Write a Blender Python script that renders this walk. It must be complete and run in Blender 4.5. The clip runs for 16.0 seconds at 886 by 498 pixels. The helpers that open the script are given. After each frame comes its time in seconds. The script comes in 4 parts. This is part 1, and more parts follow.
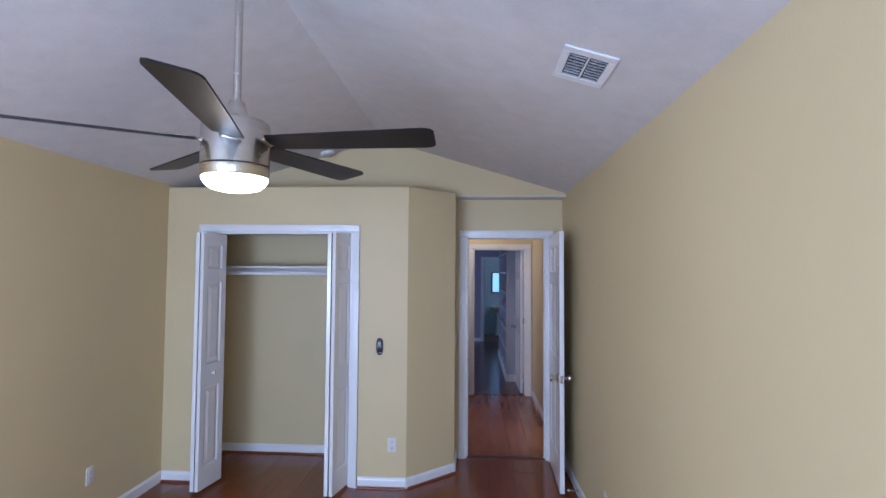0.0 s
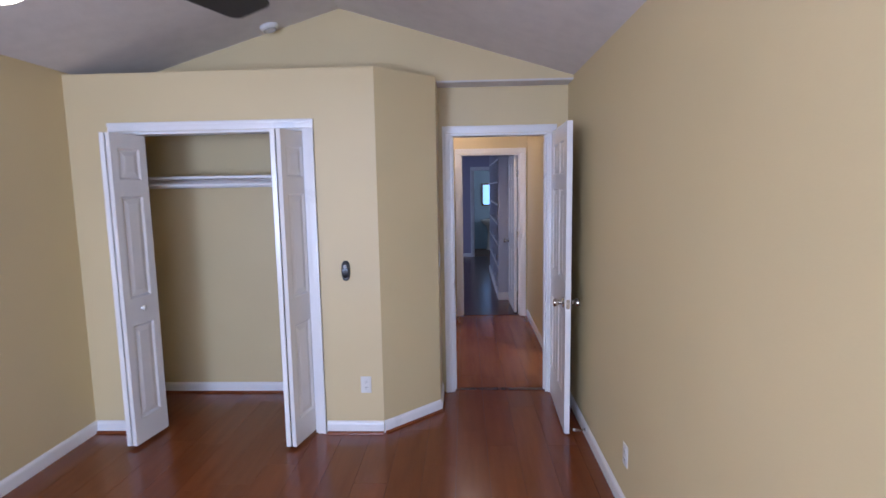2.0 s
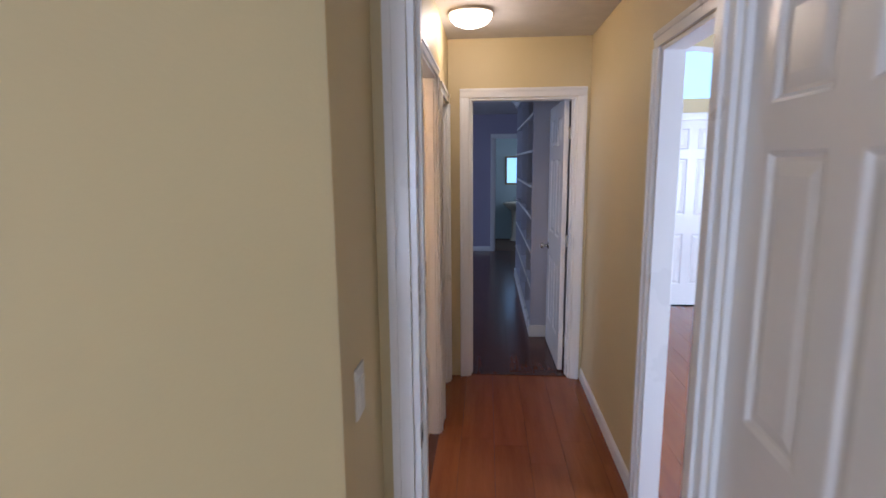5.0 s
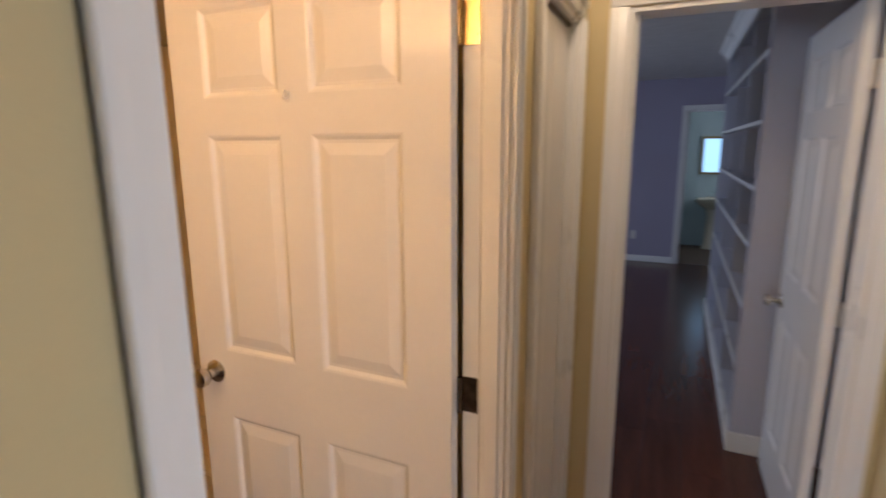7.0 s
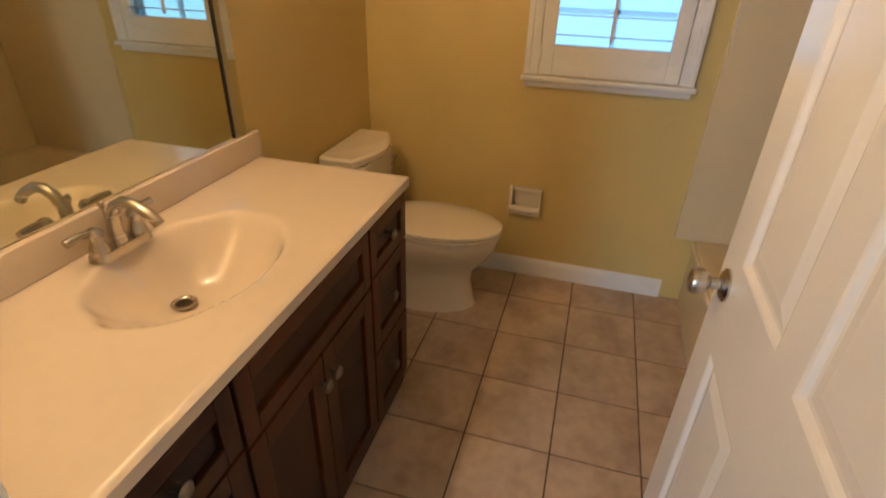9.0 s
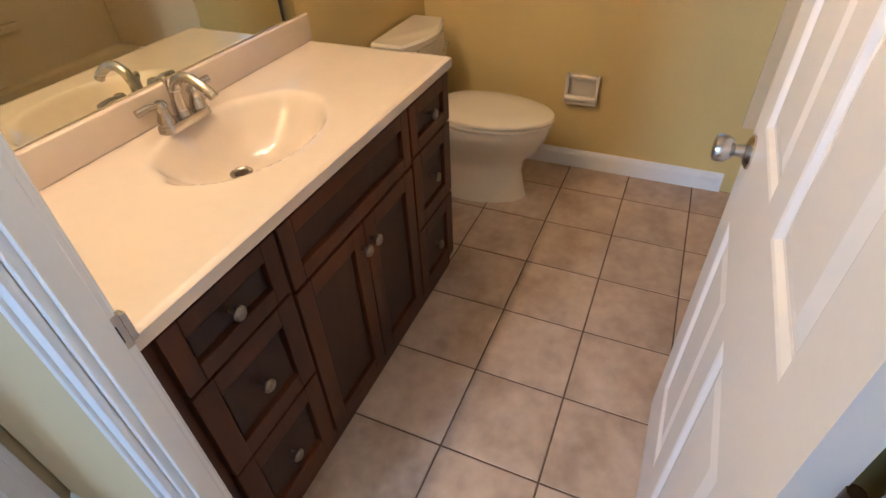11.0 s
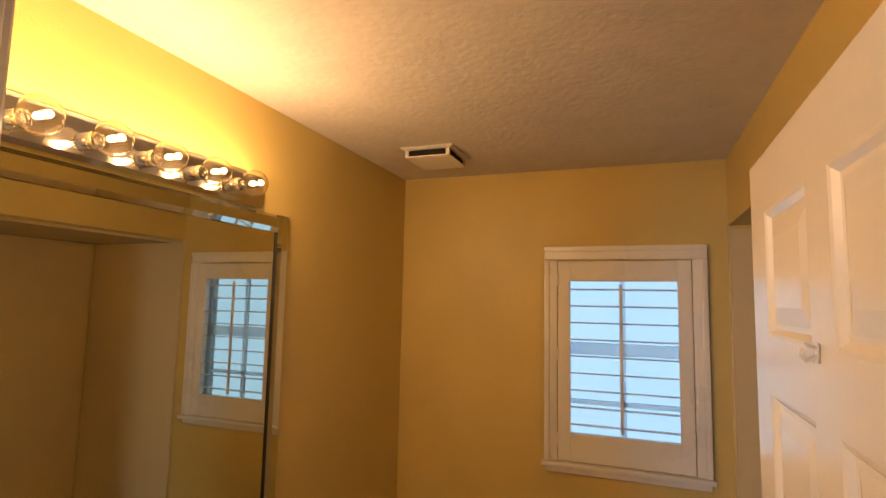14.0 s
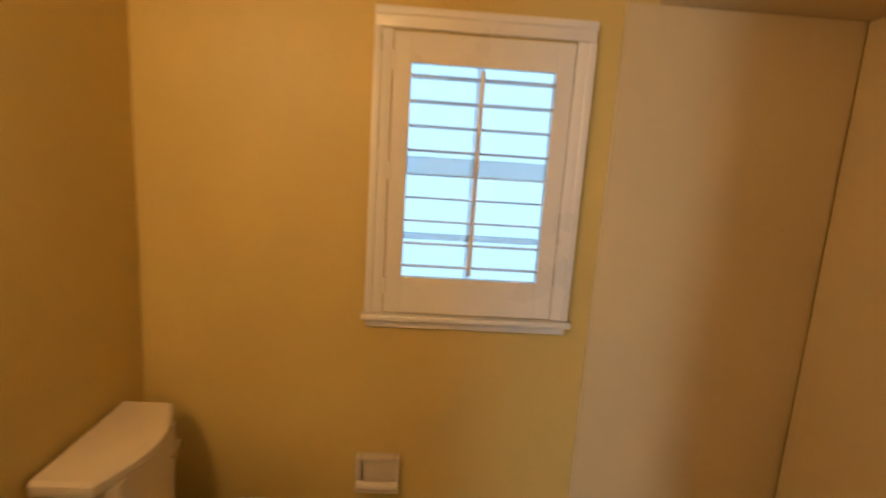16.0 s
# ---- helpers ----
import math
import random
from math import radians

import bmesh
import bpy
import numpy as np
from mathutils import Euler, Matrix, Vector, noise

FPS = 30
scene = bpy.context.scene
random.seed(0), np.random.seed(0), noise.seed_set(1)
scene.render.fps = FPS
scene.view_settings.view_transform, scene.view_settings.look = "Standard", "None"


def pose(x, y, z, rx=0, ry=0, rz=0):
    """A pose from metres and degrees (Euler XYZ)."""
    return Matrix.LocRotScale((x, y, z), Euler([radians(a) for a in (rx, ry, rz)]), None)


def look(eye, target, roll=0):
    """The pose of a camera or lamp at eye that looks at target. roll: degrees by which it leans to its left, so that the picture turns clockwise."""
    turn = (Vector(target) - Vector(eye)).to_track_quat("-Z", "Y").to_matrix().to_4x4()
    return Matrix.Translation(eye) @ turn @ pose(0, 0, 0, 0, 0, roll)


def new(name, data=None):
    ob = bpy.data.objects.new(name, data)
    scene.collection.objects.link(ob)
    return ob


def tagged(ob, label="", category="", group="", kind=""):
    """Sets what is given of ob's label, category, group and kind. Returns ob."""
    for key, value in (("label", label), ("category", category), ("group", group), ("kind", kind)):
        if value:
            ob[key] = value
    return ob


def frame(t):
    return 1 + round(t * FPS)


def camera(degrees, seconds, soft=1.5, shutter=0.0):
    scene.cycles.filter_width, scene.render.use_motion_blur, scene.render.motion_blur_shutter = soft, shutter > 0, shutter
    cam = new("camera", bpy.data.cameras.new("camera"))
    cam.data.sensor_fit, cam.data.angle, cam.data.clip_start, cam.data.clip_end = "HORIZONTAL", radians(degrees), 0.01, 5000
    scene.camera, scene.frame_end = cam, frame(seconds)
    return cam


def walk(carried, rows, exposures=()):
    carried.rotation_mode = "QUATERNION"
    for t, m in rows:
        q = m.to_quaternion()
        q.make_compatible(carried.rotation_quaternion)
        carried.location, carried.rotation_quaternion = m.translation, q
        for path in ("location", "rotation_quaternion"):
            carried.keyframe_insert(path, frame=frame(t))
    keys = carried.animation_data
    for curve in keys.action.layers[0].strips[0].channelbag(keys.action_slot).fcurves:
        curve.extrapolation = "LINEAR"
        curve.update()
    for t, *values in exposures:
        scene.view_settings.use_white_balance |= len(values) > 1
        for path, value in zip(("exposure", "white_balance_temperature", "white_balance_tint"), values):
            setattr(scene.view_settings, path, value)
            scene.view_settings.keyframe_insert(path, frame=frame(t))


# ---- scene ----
cam = camera(80.8, 16.0, shutter=0.5)
PATH = [
    (0, (0.164, -0.314, 1.713), (0.045, 1.681, 1.801), 0.4),
    (0.5, (0.155, -0.269, 1.720), (0.044, 1.729, 1.738), 0.1),
    (1, (0.233, -0.112, 1.681), (0.111, 1.885, 1.611), -0.8),
    (1.5, (0.230, 0.118, 1.647), (0.135, 2.111, 1.491), -1.1),
    (2, (0.191, 0.514, 1.645), (0.108, 2.498, 1.409), -1.0),
    (2.5, (0.199, 0.915, 1.616), (0.145, 2.894, 1.334), -0.8),
    (3, (0.267, 1.366, 1.592), (0.223, 3.341, 1.280), -0.3),
    (3.5, (0.194, 1.833, 1.624), (0.159, 3.806, 1.301), -0.1),
    (3.7, (0.200, 2.006, 1.622), (0.161, 3.977, 1.286), -0.1),
    (5.8, (0.316, 4.078, 1.599), (0.061, 6.035, 1.277), -1.1),
    (6, (0.326, 4.257, 1.630), (0.055, 6.212, 1.307), -1.2),
    (6.3, (0.360, 4.519, 1.628), (0.031, 6.463, 1.290), -1.0),
    (6.5, (0.379, 4.697, 1.616), (-0.057, 6.615, 1.255), -1.0),
    (7, (0.329, 5.087, 1.591), (-0.471, 6.879, 1.204), -0.3),
    (7.5, (0.206, 5.388, 1.622), (-1.022, 6.903, 1.180), 1.3),
    (8, (0.184, 5.565, 1.583), (-1.558, 6.381, 1.036), 2.4),
    (8.5, (0.117, 5.650, 1.528), (-1.743, 5.750, 0.798), 3.5),
    (9, (0.120, 5.816, 1.505), (-1.553, 5.352, 0.513), 1.7),
    (11.3, (0.194, 5.951, 1.470), (-1.199, 5.292, 0.190), -2.5),
    (11.5, (0.185, 5.946, 1.493), (-1.289, 5.252, 0.333), -2.9),
    (12, (0.195, 5.953, 1.584), (-1.481, 5.164, 0.831), -2.6),
    (12.5, (0.218, 5.931, 1.650), (-1.602, 5.134, 1.416), -1.1),
    (13, (0.232, 5.918, 1.718), (-1.619, 5.178, 1.824), 0.6),
    (13.5, (0.236, 5.915, 1.771), (-1.620, 5.210, 1.967), 1.2),
    (14, (0.240, 5.910, 1.767), (-1.622, 5.219, 1.965), 1.2),
    (14.5, (0.195, 5.821, 1.742), (-1.694, 5.201, 1.849), 1.9),
    (15, (0.006, 5.628, 1.687), (-1.948, 5.233, 1.667), 2.6),
    (15.5, (-0.249, 5.590, 1.635), (-2.236, 5.454, 1.447), 3.7),
    (16, (-0.555, 5.654, 1.596), (-2.519, 5.767, 1.235), 3.7),
]
EXPOSURES = [
    (0, -0.04, 5150, 22), (1, 0.02, 5250, 24), (2, 0.15, 5500, 28), (3.5, 0.1, 5650, 25), (6, 0.26, 5750, 18), (6.5, 0.36, 5950, 17), (7, 0.25, 6600, 17), (7.5, 0.24, 6600, 13), (8, 0.12, 6900, 11), (9, 0.38, 5750, 6),
    (9.3, 0.42, 5600, 7), (11.3, 0.98, 4500, 7), (12, 0.6, 4200, 7), (12.4, 0.48, 5400, 11), (12.8, -0.1, 7100, 16), (14, -0.12, 7600, 18), (15, 0.04, 7400, 12), (16, 0.3, 7600, 12),
]
walk(cam, [(t, look(eye, target, roll)) for t, eye, target, roll in PATH], EXPOSURES)

# ---- world, sun, large lights ----
world = bpy.data.worlds.new("world")
scene.world = world
world.use_nodes = True
_nt = world.node_tree
_sky = _nt.nodes.new("ShaderNodeTexSky")
_sky.sky_type, _sky.sun_disc = "NISHITA", False
_sky.sun_elevation, _sky.sun_rotation = radians(48), radians(20)
_nt.links.new(_sky.outputs[0], _nt.nodes["Background"].inputs[0])
_nt.nodes["Background"].inputs[1].default_value = 0.1
sun = new("sun", bpy.data.lights.new("sun", "SUN"))
sun.data.energy, sun.data.angle, sun.data.color = 2.0, radians(0.5), (1.0, 0.95, 0.88)
sun.matrix_world = look((4, 9, 12), (0, 0, 0))


def window_light(name, eye, target, w, h, watts, color):
    ob = new(name, bpy.data.lights.new(name, "AREA"))
    ob.data.shape, ob.data.size, ob.data.size_y = "RECTANGLE", w, h
    ob.data.energy, ob.data.color = watts, color
    ob.matrix_world = look(eye, target)
    return ob


def bulb_light(name, place, watts, color, radius):
    ob = new(name, bpy.data.lights.new(name, "POINT"))
    ob.data.energy, ob.data.color, ob.data.shadow_soft_size = watts, color, radius
    ob.location = place
    return ob


DAY = (0.66, 0.82, 1.0)
window_light("daylight_bedroom_1", (-1.45, -1.58, 1.3), (-1.45, 3, 1.0), 1.1, 1.35, 112, DAY)
window_light("daylight_bedroom_2", (0.15, -1.58, 1.3), (0.15, 3, 1.0), 1.1, 1.35, 34, DAY)
# Added lamp at an unseen south window, aimed at the living north wall.
window_light("added_living_daylight", (3.6, 4.56, 1.4), (3.6, 9.0, 0.9), 2.3, 1.7, 180, DAY)
window_light("daylight_master", (-2.95, 9.6, 1.4), (0, 9.6, 0.9), 2.0, 1.4, 34, (0.62, 0.78, 1.0))
# Unseen fill lamp before a solid wall; no window is built there.
window_light("added_master_bath_fill", (1.55, 13.6, 1.6), (0, 13.6, 1.0), 0.7, 0.9, 5, (0.75, 0.9, 1.0))
FAN = (-0.644, 1.39)
bulb_light("fan_bulb", (FAN[0], FAN[1], 1.93), 9, (1.0, 0.80, 0.56), 0.09)
# Unseen lamp added to brighten the hall, mainly its east wall.
bulb_light("added_hall_bulb", (0.18, 6.40, 2.36), 5.5, (1.0, 0.82, 0.60), 0.08)
BULBS_X = [-0.098 - 0.150 * i for i in range(7)]
for bx in BULBS_X:
    bulb_light("vanity_bulb_light", (bx, 4.869, 2.105), 2.8, (1.0, 0.63, 0.32), 0.009)


# ---- materials ----
def mat(name, color, rough=0.5, metal=0.0, vary=0.06, scale=6.0, fine=90.0, bump=0.05, tint=None, coat=0.0, spec=0.5, per_object=0.0, stretch=(1, 1, 1)):
    """A surface with two scales of variation in colour, gloss and relief."""
    m = bpy.data.materials.new(name)
    m.use_nodes = True
    nt = m.node_tree
    N, L = nt.nodes, nt.links
    b = N["Principled BSDF"]
    tc = N.new("ShaderNodeTexCoord")
    mp = N.new("ShaderNodeMapping")
    mp.inputs["Scale"].default_value = stretch
    L.new(tc.outputs["Object"], mp.inputs[0])
    big, small = N.new("ShaderNodeTexNoise"), N.new("ShaderNodeTexNoise")
    big.inputs["Scale"].default_value, big.inputs["Detail"].default_value = scale, 4
    small.inputs["Scale"].default_value, small.inputs["Detail"].default_value = fine, 3
    L.new(mp.outputs[0], big.inputs[0])
    L.new(mp.outputs[0], small.inputs[0])
    add = N.new("ShaderNodeMath")
    add.operation = "MULTIPLY_ADD"
    L.new(small.outputs[0], add.inputs[0])
    add.inputs[1].default_value = 0.4
    L.new(big.outputs[0], add.inputs[2])
    ramp = N.new("ShaderNodeValToRGB")
    ramp.color_ramp.elements[0].position, ramp.color_ramp.elements[1].position = 0.42, 0.98
    lo = [max(0, c * (1 - vary * 1.6)) for c in color]
    hi = list(tint) if tint else [min(1, c * (1 + vary)) for c in color]
    ramp.color_ramp.elements[0].color, ramp.color_ramp.elements[1].color = (*lo, 1), (*hi, 1)
    L.new(add.outputs[0], ramp.inputs[0])
    out = ramp.outputs[0]
    if per_object:
        oi, hsv, mr = N.new("ShaderNodeObjectInfo"), N.new("ShaderNodeHueSaturation"), N.new("ShaderNodeMapRange")
        mr.inputs["To Min"].default_value, mr.inputs["To Max"].default_value = 1 - per_object, 1 + per_object
        L.new(oi.outputs["Random"], mr.inputs[0])
        L.new(mr.outputs[0], hsv.inputs["Value"])
        L.new(out, hsv.inputs["Color"])
        out = hsv.outputs[0]
        off = N.new("ShaderNodeVectorMath")
        off.operation = "MULTIPLY_ADD"
        L.new(oi.outputs["Random"], off.inputs[0])
        off.inputs[1].default_value = (37, 53, 19)
        L.new(tc.outputs["Object"], off.inputs[2])
        L.new(off.outputs[0], mp.inputs[0])
    L.new(out, b.inputs["Base Color"])
    rr = N.new("ShaderNodeMapRange")
    rr.inputs["To Min"].default_value, rr.inputs["To Max"].default_value = max(0, rough * 0.88), min(1, rough * 1.15)
    L.new(big.outputs[0], rr.inputs[0])
    L.new(rr.outputs[0], b.inputs["Roughness"])
    b.inputs["Metallic"].default_value = metal
    b.inputs["Specular IOR Level"].default_value = spec
    b.inputs["Coat Weight"].default_value = coat
    b.inputs["Coat Roughness"].default_value = 0.12
    if bump:
        bp = N.new("ShaderNodeBump")
        bp.inputs["Strength"].default_value, bp.inputs["Distance"].default_value = bump, 0.004
        L.new(small.outputs[0], bp.inputs["Height"])
        L.new(bp.outputs[0], b.inputs["Normal"])
    return m


def glow(name, color, strength):
    m = bpy.data.materials.new(name)
    m.use_nodes = True
    b = m.node_tree.nodes["Principled BSDF"]
    b.inputs["Base Color"].default_value = (*color, 1)
    b.inputs["Emission Color"].default_value = (*color, 1)
    b.inputs["Emission Strength"].default_value = strength
    return m


def glass(name, rough=0.0, color=(1, 1, 1)):
    m = bpy.data.materials.new(name)
    m.use_nodes = True
    b = m.node_tree.nodes["Principled BSDF"]
    b.inputs["Transmission Weight"].default_value = 1
    b.inputs["Roughness"].default_value = rough
    b.inputs["IOR"].default_value = 1.45
    b.inputs["Base Color"].default_value = (*color, 1)
    return m


YELLOW = mat("yellow_wall_paint", (0.64, 0.522, 0.29), 0.5, vary=0.025, scale=1.6, fine=160, bump=0.12)
BATHYELLOW = mat("golden_yellow_wall_paint", (0.63, 0.485, 0.18), 0.45, vary=0.05, scale=2.2, fine=160, bump=0.12)
LAVENDER = mat("lavender_wall_paint", (0.36, 0.33, 0.43), 0.55, vary=0.03, scale=1.6, fine=160, bump=0.12)
BOOKCASE = mat("pale_lavender_paint", (0.50, 0.50, 0.58), 0.4, vary=0.03, scale=1.6, fine=160, bump=0.08)
TEAL = mat("pale_green_wall_paint", (0.44, 0.53, 0.56), 0.5, vary=0.03, scale=1.6, fine=160, bump=0.1)
CEIL = mat("ceiling_paint", (0.66, 0.63, 0.61), 0.85, vary=0.05, scale=9, fine=60, bump=0.22)
BATHCEIL = mat("knockdown_ceiling_paint", (0.66, 0.63, 0.61), 0.85, vary=0.05, scale=9, fine=40, bump=0.65)
WHITE = mat("white_trim_paint", (0.80, 0.79, 0.78), 0.28, vary=0.012, scale=3, fine=60, bump=0.04)
DOORW = mat("white_door_paint", (0.78, 0.76, 0.74), 0.22, vary=0.02, scale=3, fine=60, bump=0.03)
WOOD = mat("red_brown_laminate", (0.190, 0.047, 0.014), 0.20, vary=0.09, scale=2.5, fine=26, bump=0.02, tint=(0.215, 0.056, 0.017), per_object=0.07, stretch=(7, 0.6, 1))
HALLWOOD = mat("orange_brown_laminate", (0.27, 0.072, 0.020), 0.20, vary=0.09, scale=2.5, fine=26, bump=0.02, tint=(0.31, 0.098, 0.028), per_object=0.06, stretch=(7, 0.6, 1))
DARKWOOD = mat("dark_brown_laminate", (0.105, 0.034, 0.018), 0.22, vary=0.18, scale=2.5, fine=26, bump=0.02, tint=(0.13, 0.044, 0.024), per_object=0.09, stretch=(7, 0.6, 1))
GROUT = mat("dark_grout", (0.13, 0.085, 0.06), 0.9, vary=0.2, scale=20, bump=0.3)
TILE = mat("beige_ceramic_tile", (0.47, 0.335, 0.235), 0.34, vary=0.22, scale=5.0, fine=24, bump=0.05, tint=(0.60, 0.47, 0.36), per_object=0.07)
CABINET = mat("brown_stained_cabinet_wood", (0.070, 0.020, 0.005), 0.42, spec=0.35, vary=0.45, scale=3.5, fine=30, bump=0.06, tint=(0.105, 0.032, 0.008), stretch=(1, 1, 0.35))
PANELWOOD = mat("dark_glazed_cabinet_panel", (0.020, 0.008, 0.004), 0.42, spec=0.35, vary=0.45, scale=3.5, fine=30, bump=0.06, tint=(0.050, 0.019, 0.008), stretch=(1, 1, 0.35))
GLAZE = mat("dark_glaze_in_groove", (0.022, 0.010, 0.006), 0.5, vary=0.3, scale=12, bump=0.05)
MARBLE = mat("cream_cultured_marble", (0.66, 0.555, 0.435), 0.14, vary=0.03, scale=4, fine=30, bump=0.0, coat=0.4)
PORCELAIN = mat("biscuit_porcelain", (0.74, 0.66, 0.53), 0.12, vary=0.02, scale=4, fine=30, bump=0.0, coat=0.5)
SURROUND = mat("cream_acrylic_surround", (0.69, 0.57, 0.36), 0.09, vary=0.02, scale=2, fine=9, bump=0.01)
NICKEL = mat("brushed_nickel", (0.56, 0.52, 0.46), 0.26, 1.0, vary=0.06, scale=8, fine=120, bump=0.02, stretch=(1, 1, 12))
CHROME = mat("polished_chrome", (0.72, 0.71, 0.68), 0.07, 1.0, vary=0.02, scale=8, bump=0.0)
SILVER = mat("mirror_silver", (0.70, 0.70, 0.57), 0.008, 1.0, vary=0.005, scale=2, bump=0.0)
AGEDNICKEL = mat("aged_nickel_knob", (0.30, 0.26, 0.20), 0.36, 1.0, vary=0.2, scale=60, bump=0.02)
DARKMETAL = mat("aged_bronze_hinge", (0.14, 0.11, 0.08), 0.35, 1.0, vary=0.3, scale=40, bump=0.05)
BRASS = mat("brass_hinge", (0.62, 0.45, 0.20), 0.28, 1.0, vary=0.1, scale=40, bump=0.02)
BLADE = mat("dark_walnut_fan_blade", (0.011, 0.009, 0.008), 0.42, spec=0.25, vary=0.3, scale=5, fine=60, bump=0.03)
BLACK = mat("black_plastic", (0.012, 0.012, 0.013), 0.3, vary=0.2, scale=20, bump=0.0)
GREYP = mat("grey_plastic_button", (0.35, 0.37, 0.38), 0.4, vary=0.1, scale=30, bump=0.0)
# Near-black paints the shade inside holes and vents; also slab and mirror seam.
DARK = mat("painted_dark_void", (0.012, 0.010, 0.009), 0.9, vary=0.3, scale=20, bump=0.0)
PLATE = mat("white_plastic_plate", (0.72, 0.70, 0.66), 0.3, vary=0.03, scale=20, bump=0.0)
OUTSIDE = mat("lawn", (0.07, 0.11, 0.04), 0.9, vary=0.4, scale=0.6, bump=0.3)
STUCCO = mat("outer_house_wall", (0.55, 0.52, 0.48), 0.8, vary=0.1, scale=3, bump=0.3)
GOLDWOOD = mat("gilt_mirror_frame", (0.34, 0.23, 0.09), 0.35, vary=0.3, scale=12, bump=0.05)
FIREBOX = mat("black_slate_hearth", (0.018, 0.022, 0.022), 0.3, vary=0.3, scale=6, bump=0.05)
LAMPGLASS = glow("lit_frosted_lamp_glass", (1.0, 0.86, 0.66), 9.0)
FILAMENT = glow("glowing_filament", (1.0, 0.74, 0.40), 40.0)
# Emission stands in for sky outside, the arched pane and a mirror's glass.
SKYGLOW = glow("sky_and_mirror_glow", (0.34, 0.65, 1.0), 1.1)
PANE = glass("window_glass")
BULBGLASS = glass("clear_bulb_glass", 0.0, (1.0, 0.96, 0.9))


# Blue-white tint and transmission put outdoor daylight into the sash bars.
VINYL = mat("daylight_tinted_vinyl", (0.88, 0.93, 0.97), 0.8, vary=0.02, scale=3, bump=0.0)
VINYL.node_tree.nodes["Principled BSDF"].inputs["Transmission Weight"].default_value = 0.85


# ---- builders ----
def part(name, bm, material, parent=None, label="", smooth=False):
    me = bpy.data.meshes.new(name)
    bmesh.ops.recalc_face_normals(bm, faces=bm.faces[:])
    bm.to_mesh(me)
    bm.free()
    me.materials.append(material)
    if smooth:
        me.polygons.foreach_set("use_smooth", [True] * len(me.polygons))
        me.set_sharp_from_angle(angle=radians(38))
    ob = new(name, me)
    if parent:
        ob.parent = parent
    if label:
        tagged(ob, label)
    return ob


def box(x0, x1, y0, y1, z0, z1, bevel=0.0, seg=1):
    bm = bmesh.new()
    bmesh.ops.create_cube(bm, size=1, matrix=Matrix.Translation(((x0 + x1) / 2, (y0 + y1) / 2, (z0 + z1) / 2)) @ Matrix.Diagonal((abs(x1 - x0), abs(y1 - y0), abs(z1 - z0), 1)))
    if bevel:
        bmesh.ops.bevel(bm, geom=bm.edges[:], offset=bevel, segments=seg, affect="EDGES", profile=0.6)
    return bm


def join(*bms):
    out = bmesh.new()
    for b in bms:
        me = bpy.data.meshes.new("tmp")
        b.to_mesh(me)
        b.free()
        out.from_mesh(me)
        bpy.data.meshes.remove(me)
    return out


def moved(bm, m):
    bm.transform(m)
    return bm


def prism(points, z0, z1):
    """A plan outline raised from z0 to z1."""
    bm = bmesh.new()
    lo = [bm.verts.new((x, y, z0)) for x, y in points]
    hi = [bm.verts.new((x, y, z1)) for x, y in points]
    n = len(points)
    bm.faces.new(lo[::-1])
    bm.faces.new(hi)
    for i in range(n):
        bm.faces.new((lo[i], lo[(i + 1) % n], hi[(i + 1) % n], hi[i]))
    return bm


def lathe(profile, steps=28, cap=True):
    """Radius and height pairs turned round z."""
    bm = bmesh.new()
    rings = []
    for r, z in profile:
        if r < 1e-5:
            rings.append([bm.verts.new((0, 0, z))])
        else:
            rings.append([bm.verts.new((r * math.cos(2 * math.pi * i / steps), r * math.sin(2 * math.pi * i / steps), z)) for i in range(steps)])
    for a, b in zip(rings, rings[1:]):
        for i in range(steps):
            j = (i + 1) % steps
            if len(a) == 1 and len(b) > 1:
                bm.faces.new((a[0], b[i], b[j]))
            elif len(b) == 1 and len(a) > 1:
                bm.faces.new((a[i], b[0], a[j]))
            elif len(a) > 1:
                bm.faces.new((a[i], b[i], b[j], a[j]))
    if cap:
        for r in (rings[0], rings[-1]):
            if len(r) > 1:
                bm.faces.new(r)
    return bm


def tube(points, radius, steps=12):
    """A round bar along points; radius is one number or one for each point."""
    pts = [Vector(p) for p in points]
    rad = radius if isinstance(radius, (list, tuple)) else [radius] * len(pts)
    bm = bmesh.new()
    rings = []
    for i, p in enumerate(pts):
        d = (pts[min(i + 1, len(pts) - 1)] - pts[max(i - 1, 0)]).normalized()
        u = d.orthogonal().normalized() if i == 0 else (u - d * u.dot(d)).normalized()
        v = d.cross(u)
        rings.append([bm.verts.new(p + rad[i] * (math.cos(2 * math.pi * k / steps) * u + math.sin(2 * math.pi * k / steps) * v)) for k in range(steps)])
    for a, b in zip(rings, rings[1:]):
        for k in range(steps):
            bm.faces.new((a[k], a[(k + 1) % steps], b[(k + 1) % steps], b[k]))
    bm.faces.new(rings[0])
    bm.faces.new(rings[-1])
    return bm


def loft(sections):
    """Closed outlines of equal count, joined one to the next and capped."""
    bm = bmesh.new()
    rings = [[bm.verts.new(p) for p in s] for s in sections]
    n = len(rings[0])
    for a, b in zip(rings, rings[1:]):
        for k in range(n):
            bm.faces.new((a[k], a[(k + 1) % n], b[(k + 1) % n], b[k]))
    bm.faces.new(rings[0])
    bm.faces.new(rings[-1])
    return bm


def thing(name, label, category, group="", place=(0, 0, 0), rz=0.0):
    ob = new(name)
    ob.empty_display_size = 0.1
    ob.matrix_world = pose(*place, 0, 0, rz)
    return tagged(ob, label, category, group)


def structure(name, bm, material, label, category):
    return tagged(part(name, bm, material), label, category, kind="structure")


